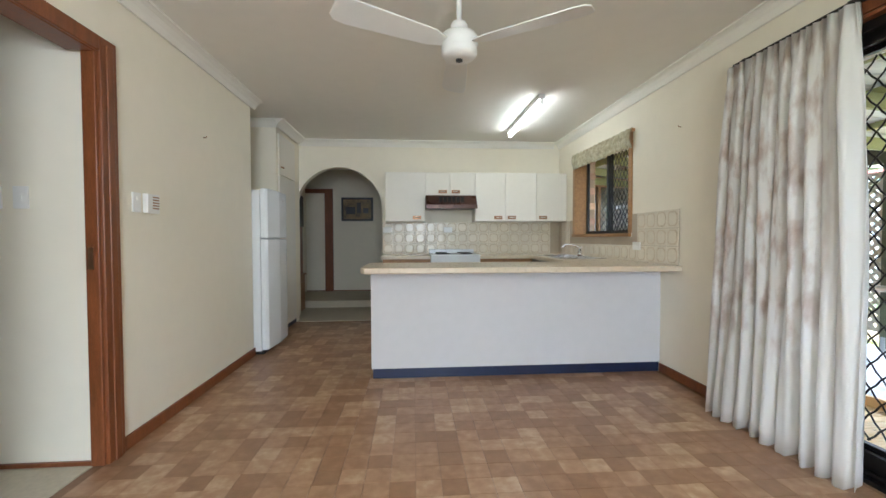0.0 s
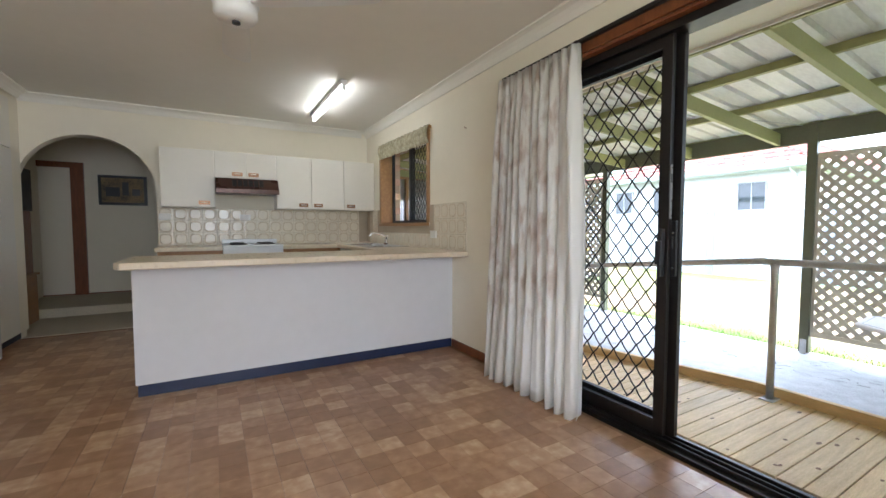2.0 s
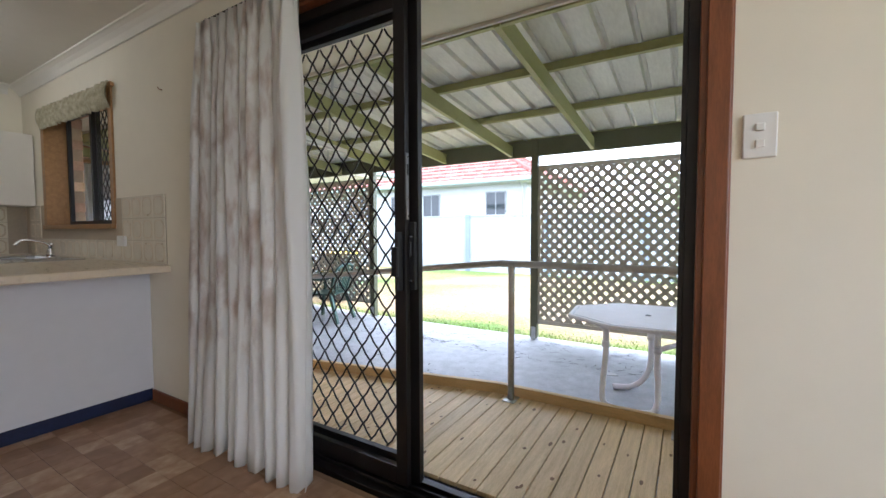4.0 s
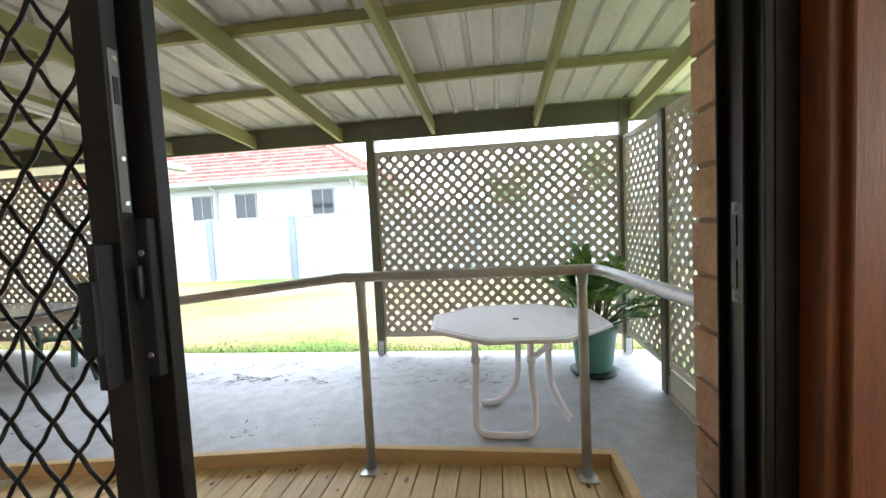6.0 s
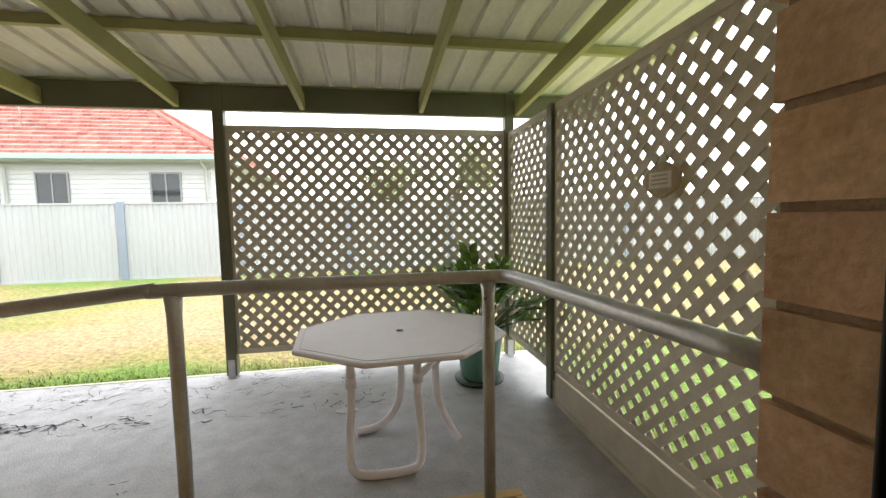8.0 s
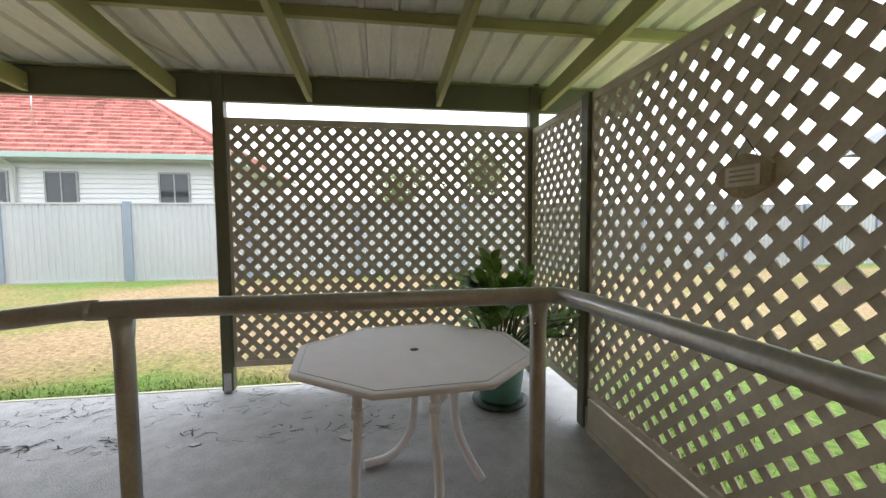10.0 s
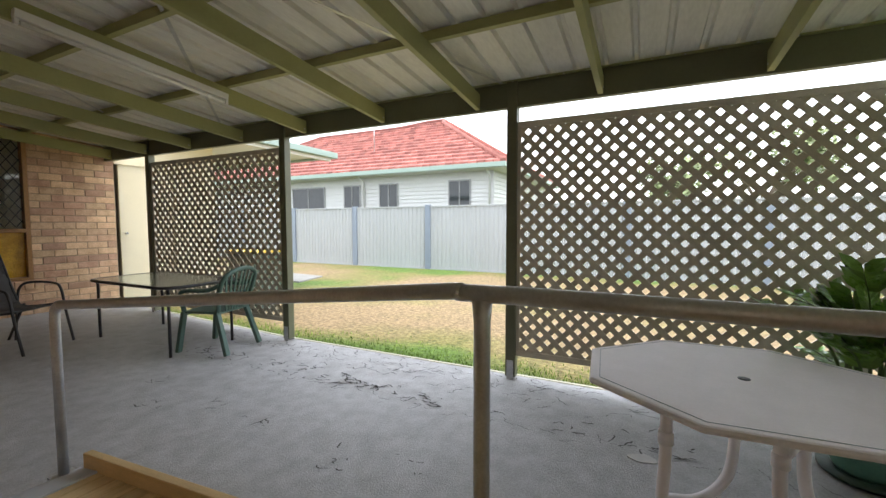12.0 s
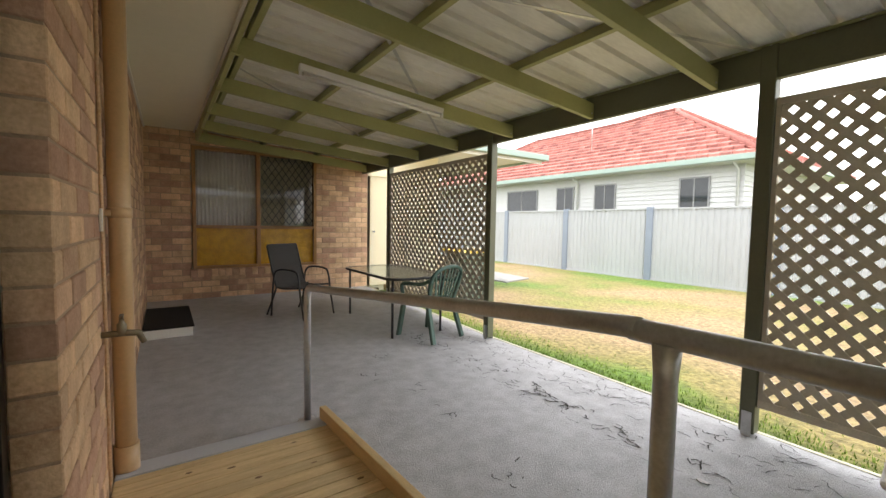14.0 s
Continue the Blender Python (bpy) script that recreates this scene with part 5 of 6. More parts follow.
s.box(X0 + 0.05, WYB - 0.02, ZT - 0.025, XM - 0.03, WYB + 0.08, ZT + 0.025).box(XM + 0.03, WYB - 0.02, ZT - 0.025, X1 - 0.05, WYB + 0.08, ZT + 0.025)
s.done("frame", M_WOODL, bw, bevel=0.004)
Shape().box(X0 + 0.05, WYB + 0.04, Z0 + 0.04, XM - 0.03, WYB + 0.05, ZT - 0.025).box(XM + 0.03, WYB + 0.04, Z0 + 0.04, X1 - 0.05, WYB + 0.05, ZT - 0.025).done("amber_pane", M_AMBER, bw)
g = Shape().box(X0 + 0.05, WYB + 0.035, ZT + 0.025, XM - 0.03, WYB + 0.04, Z1 - 0.05).box(XM + 0.03, WYB + 0.035, ZT + 0.025, X1 - 0.05, WYB + 0.04, Z1 - 0.05).done("pane", M_WINGLASS, bw)
g.visible_shadow = False
s = Shape()
gx0, gx1, gz0, gz1 = XM + 0.05, X1 - 0.06, ZT + 0.04, Z1 - 0.06
for sgn in (1, -1):
    for k in range(-20, 30):
        c = gx0 + k * 0.11
        lo, hi = (gx0 - c, gx1 - c) if sgn > 0 else (c - gx1, c - gx0)
        lo, hi = max(0, lo / 0.7), min(gz1 - gz0, hi / 0.7)
        if hi > lo + 0.02:
            s.bar((c + sgn * lo * 0.7, WYB + 0.01 + sgn * 0.002, gz0 + lo), (c + sgn * hi * 0.7, WYB + 0.01 + sgn * 0.002, gz0 + hi), 0.008, 0.004, (0, 1, 0))
s.done("grille", M_DKFRAME, bw)
bm = bmesh.new()
rows = []
for i in range(6):
    rows.append([bm.verts.new((X0 + 0.04 + (XM - X0 - 0.06) * j / 160, WYB + 0.10 + 0.018 * math.sin(j * 0.62) + 0.01 * math.sin(j * 0.23 + i), Z1 - 0.04 + (ZT - Z1) * i / 5)) for j in range(161)])
for a, b in zip(rows, rows[1:]):
    for j in range(160):
        bm.faces.new((a[j], a[j + 1], b[j + 1], b[j])).smooth = True
me = bpy.data.meshes.new("sheer_curtain")
bm.to_mesh(me)
bm.free()
me.materials.append(M_SHEER)
tagged(new("sheer_curtain", me), "white gathered sheer curtain behind the window", "curtain")
setting(Shape().box(2.3, 9.3, CZ, 6.2, 9.4, 2.5).box(6.1, 8.5, CZ, 6.2, 9.3, 2.5).box(2.3, 8.5, -0.2, 6.1, 9.3, -0.15).done("wall_back_room", M_WALL), "dim room wall behind the window", "wall")
setting(Shape().box(2.3, 8.5, 2.42, 6.2, 9.4, 2.47).done("ceiling_back_room", M_CEIL), "room ceiling behind the window", "ceiling")

# brick-on-edge sill under the window
sill_x = X0 - 0.04
while sill_x < X1 + 0.02:
    Shape().solid(((sill_x, WYB - 0.035, Z0 - 0.125), (sill_x + 0.086, WYB - 0.035, Z0 - 0.125), (sill_x + 0.086, WYB - 0.008, Z0 - 0.115), (sill_x, WYB - 0.008, Z0 - 0.115),
                   (sill_x, WYB - 0.045, Z0 - 0.02), (sill_x + 0.086, WYB - 0.045, Z0 - 0.02), (sill_x + 0.086, WYB - 0.008, Z0 - 0.003), (sill_x, WYB - 0.008, Z0 - 0.003))).done("sill_brick", M_BRICK, bw, bevel=0.004)
    sill_x += 0.096

# door beyond the lattice
e = thing("door_1", (6.15, WYB, slab_z(8.4)), "cream painted flush outside door", "door", kind="structure")
Shape().box(5.86, WYB + 0.02, -0.13, 6.66, WYB + 0.06, 1.98).done("leaf", M_CREAMDOOR, e, bevel=0.003)
Shape().tube([(5.93, WYB + 0.02, 0.92), (5.93, WYB - 0.03, 0.92)], 0.018, 10).done("knob", M_CHROME, e)
setting(Shape().box(5.80, WYB - 0.01, 1.98, 7.4, WYB + 0.1, 2.5).box(6.66, WYB - 0.01, -0.3, 7.4, WYB + 0.1, 1.98).done("wall_utility", M_CREAMDOOR), "cream painted utility wall", "wall")

# ---- patio furniture ----
e = thing("octagonal_table", (4.38, 0.78, CZ), "white plastic octagonal patio table on tubular legs", "table")
TC, TZ = Vector((4.38, 0.77)), 0.43
R = 0.63
octo = []
for k in range(8):
    a = radians(22.5 + 45 * k + 4)
    octo.append((TC.x + R * math.cos(a) * 0.88, TC.y + R * math.sin(a)))
Shape().prism(octo, "z", TZ - 0.028, TZ).done("top", M_PVCPINK, e, bevel=0.012)
s = Shape()
inner = [(TC.x + (x - TC.x) * 0.93, TC.y + (y - TC.y) * 0.93) for x, y in octo]
s.tube([(x, y, TZ + 0.0005) for x, y in inner + inner[:1]], 0.0018, 5, False)
s.done("edge_groove", M_GREY, e)
Shape().lathe(TC.x, TC.y, [(0.022, TZ), (0.022, TZ + 0.002), (0.012, TZ + 0.003)], 14).done("parasol_hole", M_DKFRAME, e)
Shape().box(TC.x - 0.36, TC.y - 0.3, TZ - 0.06, TC.x - 0.30, TC.y + 0.3, TZ - 0.03).done("rail", M_PVCPINK, e, bevel=0.006)
Shape().box(TC.x + 0.30, TC.y - 0.3, TZ - 0.06, TC.x + 0.36, TC.y + 0.3, TZ - 0.03).done("rail", M_PVCPINK, e, bevel=0.006)
lx2, ya, yb = 4.19, 0.69, 1.05
pts = curve_pts([(lx2, ya, TZ - 0.03), (lx2, ya, 0.12), (lx2 - 0.03, ya - 0.01, -0.06), (lx2 - 0.10, ya, CZ + 0.06), (lx2 - 0.13, ya + 0.07, CZ + 0.022),
                 (lx2 - 0.13, yb - 0.07, CZ + 0.022), (lx2 - 0.10, yb, CZ + 0.06), (lx2 - 0.03, yb + 0.01, -0.06), (lx2, yb, 0.12), (lx2, yb, TZ - 0.03)], 7)
Shape().tube(pts, 0.023, 12).done("leg", M_PVCPINK, e)
Shape().tube(curve_pts([(4.58, 0.76, TZ - 0.03), (4.58, 0.76, 0.02), (4.57, 0.80, -0.13), (4.54, 0.90, CZ + 0.035), (4.5, 1.04, CZ + 0.024)], 7), 0.023, 12).done("leg", M_PVCPINK, e)
Shape().tube(curve_pts([(4.45, 0.55, TZ - 0.03), (4.45, 0.55, 0.08), (4.42, 0.53, -0.06), (4.34, 0.48, -0.17), (4.27, 0.44, CZ + 0.026)], 7), 0.023, 12).done("leg", M_PVCPINK, e)
for xx, yy in ((lx2, ya), (lx2, yb), (4.58, 0.76), (4.45, 0.55)):
    Shape().tube([(xx, yy, 0.19), (xx, yy, 0.24)], 0.029, 12).done("collar", M_PVCPINK, e)
    Shape().tube([(xx, yy, TZ - 0.10), (xx, yy, TZ - 0.03)], 0.029, 12).done("collar", M_PVCPINK, e)
Shape().tube([(lx2, ya, 0.215), (4.45, 0.55, 0.215)], 0.02, 10).done("brace", M_PVCPINK, e)

# potted plant
px, py = 5.18, 0.08
e = thing("potted_plant", (px, py, CZ), "leafy glossy green plant in a green pot", "plant")
Shape().lathe(px, py, [(0.17, CZ), (0.20, CZ + 0.02), (0.205, CZ + 0.035), (0.15, CZ + 0.036)]).done("saucer", M_BIN, e)
Shape().lathe(px, py, [(0.13, CZ + 0.03), (0.15, CZ + 0.06), (0.195, CZ + 0.40), (0.215, CZ + 0.405), (0.218, CZ + 0.45), (0.2, CZ + 0.452), (0.19, CZ + 0.42)]).done("pot", M_POT, e)
Shape().lathe(px, py, [(0.19, CZ + 0.405), (0.19, CZ + 0.42), (0.01, CZ + 0.43)]).done("soil", M_SOIL, e)
rs = random.Random(4)
stems, leaves = Shape(), Shape()
for k in range(30):
    a = rs.uniform(0, 2 * math.pi)
    lean = rs.uniform(0.14, 0.66) if k < 22 else rs.uniform(0.0, 0.12)
    hgt = rs.uniform(0.25, 0.48) + (0.16 if lean < 0.2 else 0) - (0.2 if lean > 0.5 else 0)
    r0 = rs.uniform(0.02, 0.12)
    p0 = Vector((px + r0 * math.cos(a), py + r0 * math.sin(a), CZ + 0.42))
    p1 = p0 + Vector((lean * 0.4 * math.cos(a), lean * 0.4 * math.sin(a), hgt * 0.7))
    p2 = p0 + Vector((lean * math.cos(a), lean * math.sin(a), hgt))
    path = curve_pts([p0, p1, p2], 9)
    stems.tube(path, [0.010 - 0.007 * i / (len(path) - 1) for i in range(len(path))], 6)
    for i in range(7, len(path)):
        d = (path[i] - path[i - 1]).normalized()
        side = d.cross(Vector((0, 0, 1)) if abs(d.z) < 0.95 else Vector((math.sin(a), -math.cos(a), 0))).normalized()
        for sg in (1, -1):
            ln = rs.uniform(0.09, 0.14)
            tip = (side * sg * 0.75 + d * 0.65 + Vector((0, 0, rs.uniform(-0.1, 0.25)))).normalized()
            nrm = tip.cross(d).normalized()
            wv = tip.cross(nrm).normalized() * ln * 0.24
            b = path[i]
            q = [b, b + tip * ln * 0.3 + wv, b + tip * ln * 0.65 + wv * 0.9, b + tip * ln, b + tip * ln * 0.65 - wv * 0.9, b + tip * ln * 0.3 - wv]
            c = b + tip * ln * 0.5 - nrm * 0.008
            vc = leaves.bm.verts.new(c)
            vs = [leaves.bm.verts.new(v) for v in q]
            for m in range(6):
                leaves.bm.faces.new((vc, vs[m], vs[(m + 1) % 6]))
stems.done("stem", M_STEM, e)
tagged(leaves.done("leaves", M_LEAF, e), kind="stuff")

# sling chair
def sling_chair(x, y, z, turn):
    e = thing("sling_chair", (0, 0, 0), "charcoal sling patio armchair with dark metal frame", "chair")
    w = 0.27
    for sx in (-w, w):
        Shape().tube(curve_pts([(sx, -0.32, 0.0), (sx, -0.26, 0.3), (sx, -0.22, 0.55), (sx, -0.15, 0.62), (sx, 0.08, 0.63), (sx, 0.2, 0.58), (sx, 0.24, 0.42), (sx, 0.28, 0.0)], 6), 0.0125, 8).done("arm_leg", M_DKFRAME, e)
        Shape().tube(curve_pts([(sx * 0.93, -0.27, 0.41), (sx * 0.93, 0.15, 0.38), (sx * 0.93, 0.24, 0.5), (sx * 0.93, 0.38, 0.93)], 6), 0.012, 8).done("side_rail", M_DKFRAME, e)
        Shape().tube([(sx, 0.17, 0.4), (sx, 0.36, 0.0)], 0.0125, 8).done("back_leg", M_DKFRAME, e)
    prof = curve_pts([(0, -0.27, 0.415), (0, -0.05, 0.39), (0, 0.14, 0.385), (0, 0.23, 0.46), (0, 0.3, 0.68), (0, 0.385, 0.95)], 6)
    s = Shape()
    for a, b in zip(prof, prof[1:]):
        s.face([(-w * 0.92, a.y, a.z), (w * 0.92, a.y, a.z), (w * 0.92, b.y, b.z), (-w * 0.92, b.y, b.z)])
    ob = s.done("sling", M_SLING, e)
    ob.modifiers.new("cloth", "SOLIDIFY").thickness = 0.006
    e.matrix_basis = pose(x, y, z, 0, 0, turn)
    return e


sling_chair(4.12, 6.75, slab_z(6.9), 28)

# glass table
e = thing("glass_table", (5.2, 5.8, CZ), "dark framed patio table with frosted glass top", "table")
zt = 0.46
cs = []
for cx2, cy2, a0 in ((5.28, 6.45, 0), (4.82, 6.45, 90), (4.82, 5.32, 180), (5.28, 5.32, 270)):
    cs += [(cx2 + 0.17 * math.cos(radians(a0 + 15 * k)), cy2 + 0.17 * math.sin(radians(a0 + 15 * k))) for k in range(7)]
Shape().prism(cs, "z", zt - 0.008, zt).done("top", M_TABLEGLASS, e)
s = Shape()
s.tube([(a, b, zt - 0.012) for a, b in cs + cs[:1]], 0.016, 8, False)
s.done("rim", M_DKFRAME, e)
for lx2, ly2 in ((4.72, 5.24), (5.38, 5.24), (4.72, 6.53), (5.38, 6.53)):
    Shape().tube([(lx2, ly2, zt - 0.02), (lx2, ly2, slab_z(ly2))], 0.015, 8).done("leg", M_DKFRAME, e)


# resin chair
def resin_chair(x, y, z, turn):
    e = thing("plastic_chair", (0, 0, 0), "green moulded plastic garden armchair with slatted back", "chair")
    s = Shape()
    s.box(-0.23, -0.22, 0.40, 0.23, 0.2, 0.425).box(-0.23, -0.24, 0.37, 0.23, -0.215, 0.42)
    s.done("seat", M_GREENPL, e, bevel=0.01)
    for sx in (-1, 1):
        Shape().bar((sx * 0.25, -0.26, 0), (sx * 0.22, -0.2, 0.42), 0.055, 0.04, (0, 1, 0)).done("front_leg", M_GREENPL, e, bevel=0.006)
        Shape().bar((sx * 0.25, 0.30, 0), (sx * 0.21, 0.17, 0.42), 0.055, 0.04, (0, 1, 0)).done("back_leg", M_GREENPL, e, bevel=0.006)
        Shape().tube(curve_pts([(sx * 0.22, -0.2, 0.42), (sx * 0.27, -0.19, 0.6), (sx * 0.28, -0.1, 0.64), (sx * 0.28, 0.12, 0.65), (sx * 0.25, 0.24, 0.7)], 6), 0.022, 8).done("armrest", M_GREENPL, e)
    rim = curve_pts([(-0.21, 0.18, 0.42), (-0.25, 0.25, 0.68), (-0.2, 0.3, 0.8), (0, 0.33, 0.85), (0.2, 0.3, 0.8), (0.25, 0.25, 0.68), (0.21, 0.18, 0.42)], 7)
    Shape().tube(rim, 0.022, 8).done("back_rim", M_GREENPL, e)
    for k in range(7):
        u = (k - 3) / 3
        Shape().bar((u * 0.12, 0.2, 0.42), (u * 0.2, 0.31 - 0.03 * abs(u), 0.83 - 0.06 * u * u), 0.026, 0.01, (0, 1, 0)).done("back_slat", M_GREENPL, e, bevel=0.002)
    e.matrix_basis = pose(x, y, z, 0, 0, turn)


resin_chair(5.16, 5.15, slab_z(5.1), 195)

# door mat on a step
e = thing("mat_step", (2.6, 7.3, slab_z(7.3)), "black rubber mat on a low pale timber step", "step")
zb = slab_z(6.8)
Shape().box(2.38, 6.36, zb - 0.03, 2.83, 7.6, zb + 0.085).done("step", M_TRIMW, e, bevel=0.004)
Shape().box(2.375, 6.35, zb + 0.085, 2.845, 7.6, zb + 0.10).done("mat", M_MAT, e, bevel=0.004)

# wheelie bin behind the lattice
e = thing("wheelie_bin", (6.9, 6.6, GZ), "dark green wheelie bin with yellow lid", "bin")
Shape().solid(((6.6, 6.35, GZ + 0.05), (7.05, 6.35, GZ + 0.05), (7.05, 6.85, GZ + 0.05), (6.6, 6.85, GZ + 0.05), (6.54, 6.3, 0.62), (7.1, 6.3, 0.62), (7.1, 6.9, 0.62), (6.54, 6.9, 0.62))).done("body", M_BIN, e, bevel=0.02)
Shape().box(6.52, 6.27, 0.62, 7.13, 6.93, 0.66).done("lid", M_YELLOW, e, bevel=0.012)
for xx in (6.58, 7.07):
    Shape().tube([(xx - 0.03, 6.82, GZ + 0.1), (xx + 0.03, 6.82, GZ + 0.1)], 0.1, 16).done("wheel", M_BLACK, e)

# ---- neighbours ----
FXX = 13.2
FZ0, FZ1 = GZ, 1.595
fence = thing("boundary_fence", (FXX, 5, GZ), "off-white ribbed metal boundary fence with blue-grey posts", "fence", kind="structure")
YP = [6.96 + 2.73 * k for k in range(-9, 6)]
for ya, yb in zip(YP, YP[1:]):
    prof, y = [], ya + 0.03
    while y < yb - 0.03:
        prof += [(y, 0.0), (y + 0.05, 0.0), (y + 0.062, 0.014), (y + 0.1, 0.014), (y + 0.112, 0.0)]
        y += 0.135
    bm = bmesh.new()
    va = [bm.verts.new((FXX + h, p, FZ0 + 0.03)) for p, h in prof]
    vb = [bm.verts.new((FXX + h, p, FZ1 - 0.02)) for p, h in prof]
    for i in range(len(prof) - 1):
        bm.faces.new((va[i], va[i + 1], vb[i + 1], vb[i]))
    me = bpy.data.meshes.new("fence_panel")
    bm.to_mesh(me)
    bm.free()
    me.materials.append(M_FENCE)
    ob = new("fence_panel", me)
    ob.parent = fence
    ob.matrix_parent_inverse = Matrix.Translation(fence.location).inverted()
    Shape().box(FXX - 0.02, ya + 0.05, FZ1 - 0.03, FXX + 0.05, yb - 0.05, FZ1 + 0.01).box(FXX - 0.02, ya + 0.05, FZ0, FXX + 0.05, yb - 0.05, FZ0 + 0.05).done("fence_rail", M_FENCE, fence)
for y in YP:
    Shape().box(FXX - 0.05, y - 0.085, FZ0, FXX + 0.06, y + 0.085, FZ1 + 0.04).done("fence_post", M_FENCEPOST, fence, bevel=0.005)

HX = 16.0
house = thing("neighbour_house", (18, 12, GZ), "white weatherboard house with red tiled hip roof", "house")
HY0, HY1, HZ = 5.85, 21.7, 3.02
Shape().box(HX + 0.03, HY0 + 0.03, GZ, HX + 8.4, HY1, HZ).done("wall", M_BOARDS, house)
s = Shape()
z = GZ
while z < HZ - 0.05:
    s.solid(((HX - 0.004, HY0 - 0.004, z), (HX + 0.04, HY0 - 0.004, z), (HX + 0.04, HY1, z), (HX - 0.004, HY1, z), (HX + 0.022, HY0 + 0.02, z + 0.14), (HX + 0.04, HY0 + 0.02, z + 0.14), (HX + 0.04, HY1, z + 0.14), (HX + 0.022, HY1, z + 0.14)))
    s.solid(((HX, HY0, z), (HX + 8.4, HY0, z), (HX + 8.4, HY0 + 0.04, z), (HX, HY0 + 0.04, z), (HX, HY0 + 0.022, z + 0.14), (HX + 8.4, HY0 + 0.022, z + 0.14), (HX + 8.4, HY0 + 0.04, z + 0.14), (HX, HY0 + 0.04, z + 0.14)))
    z += 0.145
tagged(s.done("weatherboards", M_BOARDS, house), kind="stuff")
for y0, y1 in ((6.72, 7.61), (9.79, 10.68), (11.6, 12.47), (13.5, 15.4)):
    wdw = Shape().box(HX - 0.03, y0, 1.55, HX + 0.05, y0 + 0.05, 2.66).box(HX - 0.03, y1 - 0.05, 1.55, HX + 0.05, y1, 2.66).box(HX - 0.03, y0 + 0.05, 2.61, HX + 0.05, y1 - 0.05, 2.66).box(HX - 0.03, y0 + 0.05, 1.55, HX + 0.05, y1 - 0.05, 1.6)
    wdw.box(HX - 0.025, (y0 + y1) / 2 - 0.02, 1.6, HX + 0.05, (y0 + y1) / 2 + 0.02, 2.61)
    wdw.done("window", M_DULL, house)
    Shape().box(HX - 0.012, y0 + 0.05, 1.6, HX - 0.006, y1 - 0.05, 2.61).done("pane", M_DKGLASS, house)
    ob = Shape().box(HX - 0.0065, y0 + 0.06, 1.62, HX - 0.004, y0 + (y1 - y0) * 0.42, 2.59)
    ob.done("blind", M_SHEER, house)
# hip roof with courses of tiles
EXX, EYY, EZ = HX - 0.55, HY0 - 0.5, 3.1
RXX, RYY, RZ = 20.2, 9.86, 5.84
RYL, EYL = 17.5, 22.2
PKX, PKY, PKZ = 20.6, 10.05, 6.07
BXX = RXX + 4.75
s = Shape()
s.face([(EXX, EYY, EZ), (EXX, EYL, EZ), (RXX, RYL, RZ), (RXX, RYY, RZ)])
s.face([(EXX, EYY, EZ), (RXX, RYY, RZ), (BXX, EYY, EZ)])
s.face([(BXX, EYY, EZ), (RXX, RYY, RZ), (RXX, RYL, RZ), (BXX, EYL, EZ)])
s.face([(EXX, EYL, EZ), (BXX, EYL, EZ), (RXX, RYL, RZ)])
s.face([(RXX, RYY, RZ), (PKX, PKY, PKZ), (PKX, PKY + 0.9, PKZ), (RXX, 12.4, RZ)])
s.face([(RXX, RYY, RZ), (BXX, EYY, EZ), (PKX, PKY, PKZ)])
s.done("roof", M_ROOFTILE, house)
bmT = Shape()
NC = 14
for i in range(NC + 1):
    t0, t1 = i / NC, (i + 1) / NC
    x0, z0 = EXX + (RXX - EXX) * t0, EZ + (RZ - EZ) * t0
    x1, z1 = EXX + (RXX - EXX) * t1, EZ + (RZ - EZ) * t1
    ys = EYY + (RYY - EYY) * t0
    yl = EYL + (RYL - EYL) * t0
    if i == NC:
        ys, yl = PKY - 0.1, 11.6
    y = ys + 0.05 + (0.11 if i % 2 else 0)
    while y < yl - 0.2:
        bmT.solid(((x0 - 0.03, y, z0 + 0.01), (x0 - 0.03, y + 0.285, z0 + 0.01), (x1, y + 0.285, z1 + 0.01), (x1, y, z1 + 0.01),
                   (x0 - 0.03, y + 0.015, z0 + 0.10), (x0 - 0.03, y + 0.27, z0 + 0.10), (x1, y + 0.27, z1 + 0.025), (x1, y + 0.015, z1 + 0.025)))
        y += 0.3
    xs0 = x0 + 0.1
    while i < NC and xs0 < BXX - 4.75 * t0 - 0.3:
        za = ys - 0.02
        yb2 = EYY + (RYY - EYY) * t1
        bmT.solid(((xs0, za, z0 + 0.01), (xs0 + 0.28, za, z0 + 0.01), (xs0 + 0.28, yb2, z1 + 0.01), (xs0, yb2, z1 + 0.01), (xs0 + 0.02, za, z0 + 0.10), (xs0 + 0.26, za, z0 + 0.10), (xs0 + 0.26, yb2, z1 + 0.025), (xs0 + 0.02, yb2, z1 + 0.025)))
        xs0 += 0.3
tagged(bmT.done("roof_tiles", M_ROOFTILE, house), kind="stuff")
s = Shape().tube([(EXX, EYY, EZ + 0.05), (RXX, RYY, RZ + 0.05), (PKX, PKY, PKZ + 0.05)], 0.1, 8).tube([(PKX, PKY, PKZ + 0.05), (PKX, PKY + 0.9, PKZ + 0.05), (RXX, 12.4, RZ + 0.05), (RXX, RYL, RZ + 0.05)], 0.09, 8)
s.tube([(BXX, EYY, EZ + 0.05), (PKX, PKY, PKZ + 0.05)], 0.1, 8).tube([(EXX, EYL, EZ + 0.05), (RXX, RYL, RZ + 0.05)], 0.1, 8)
s.done("ridge_cap", M_ROOFTILE, house)
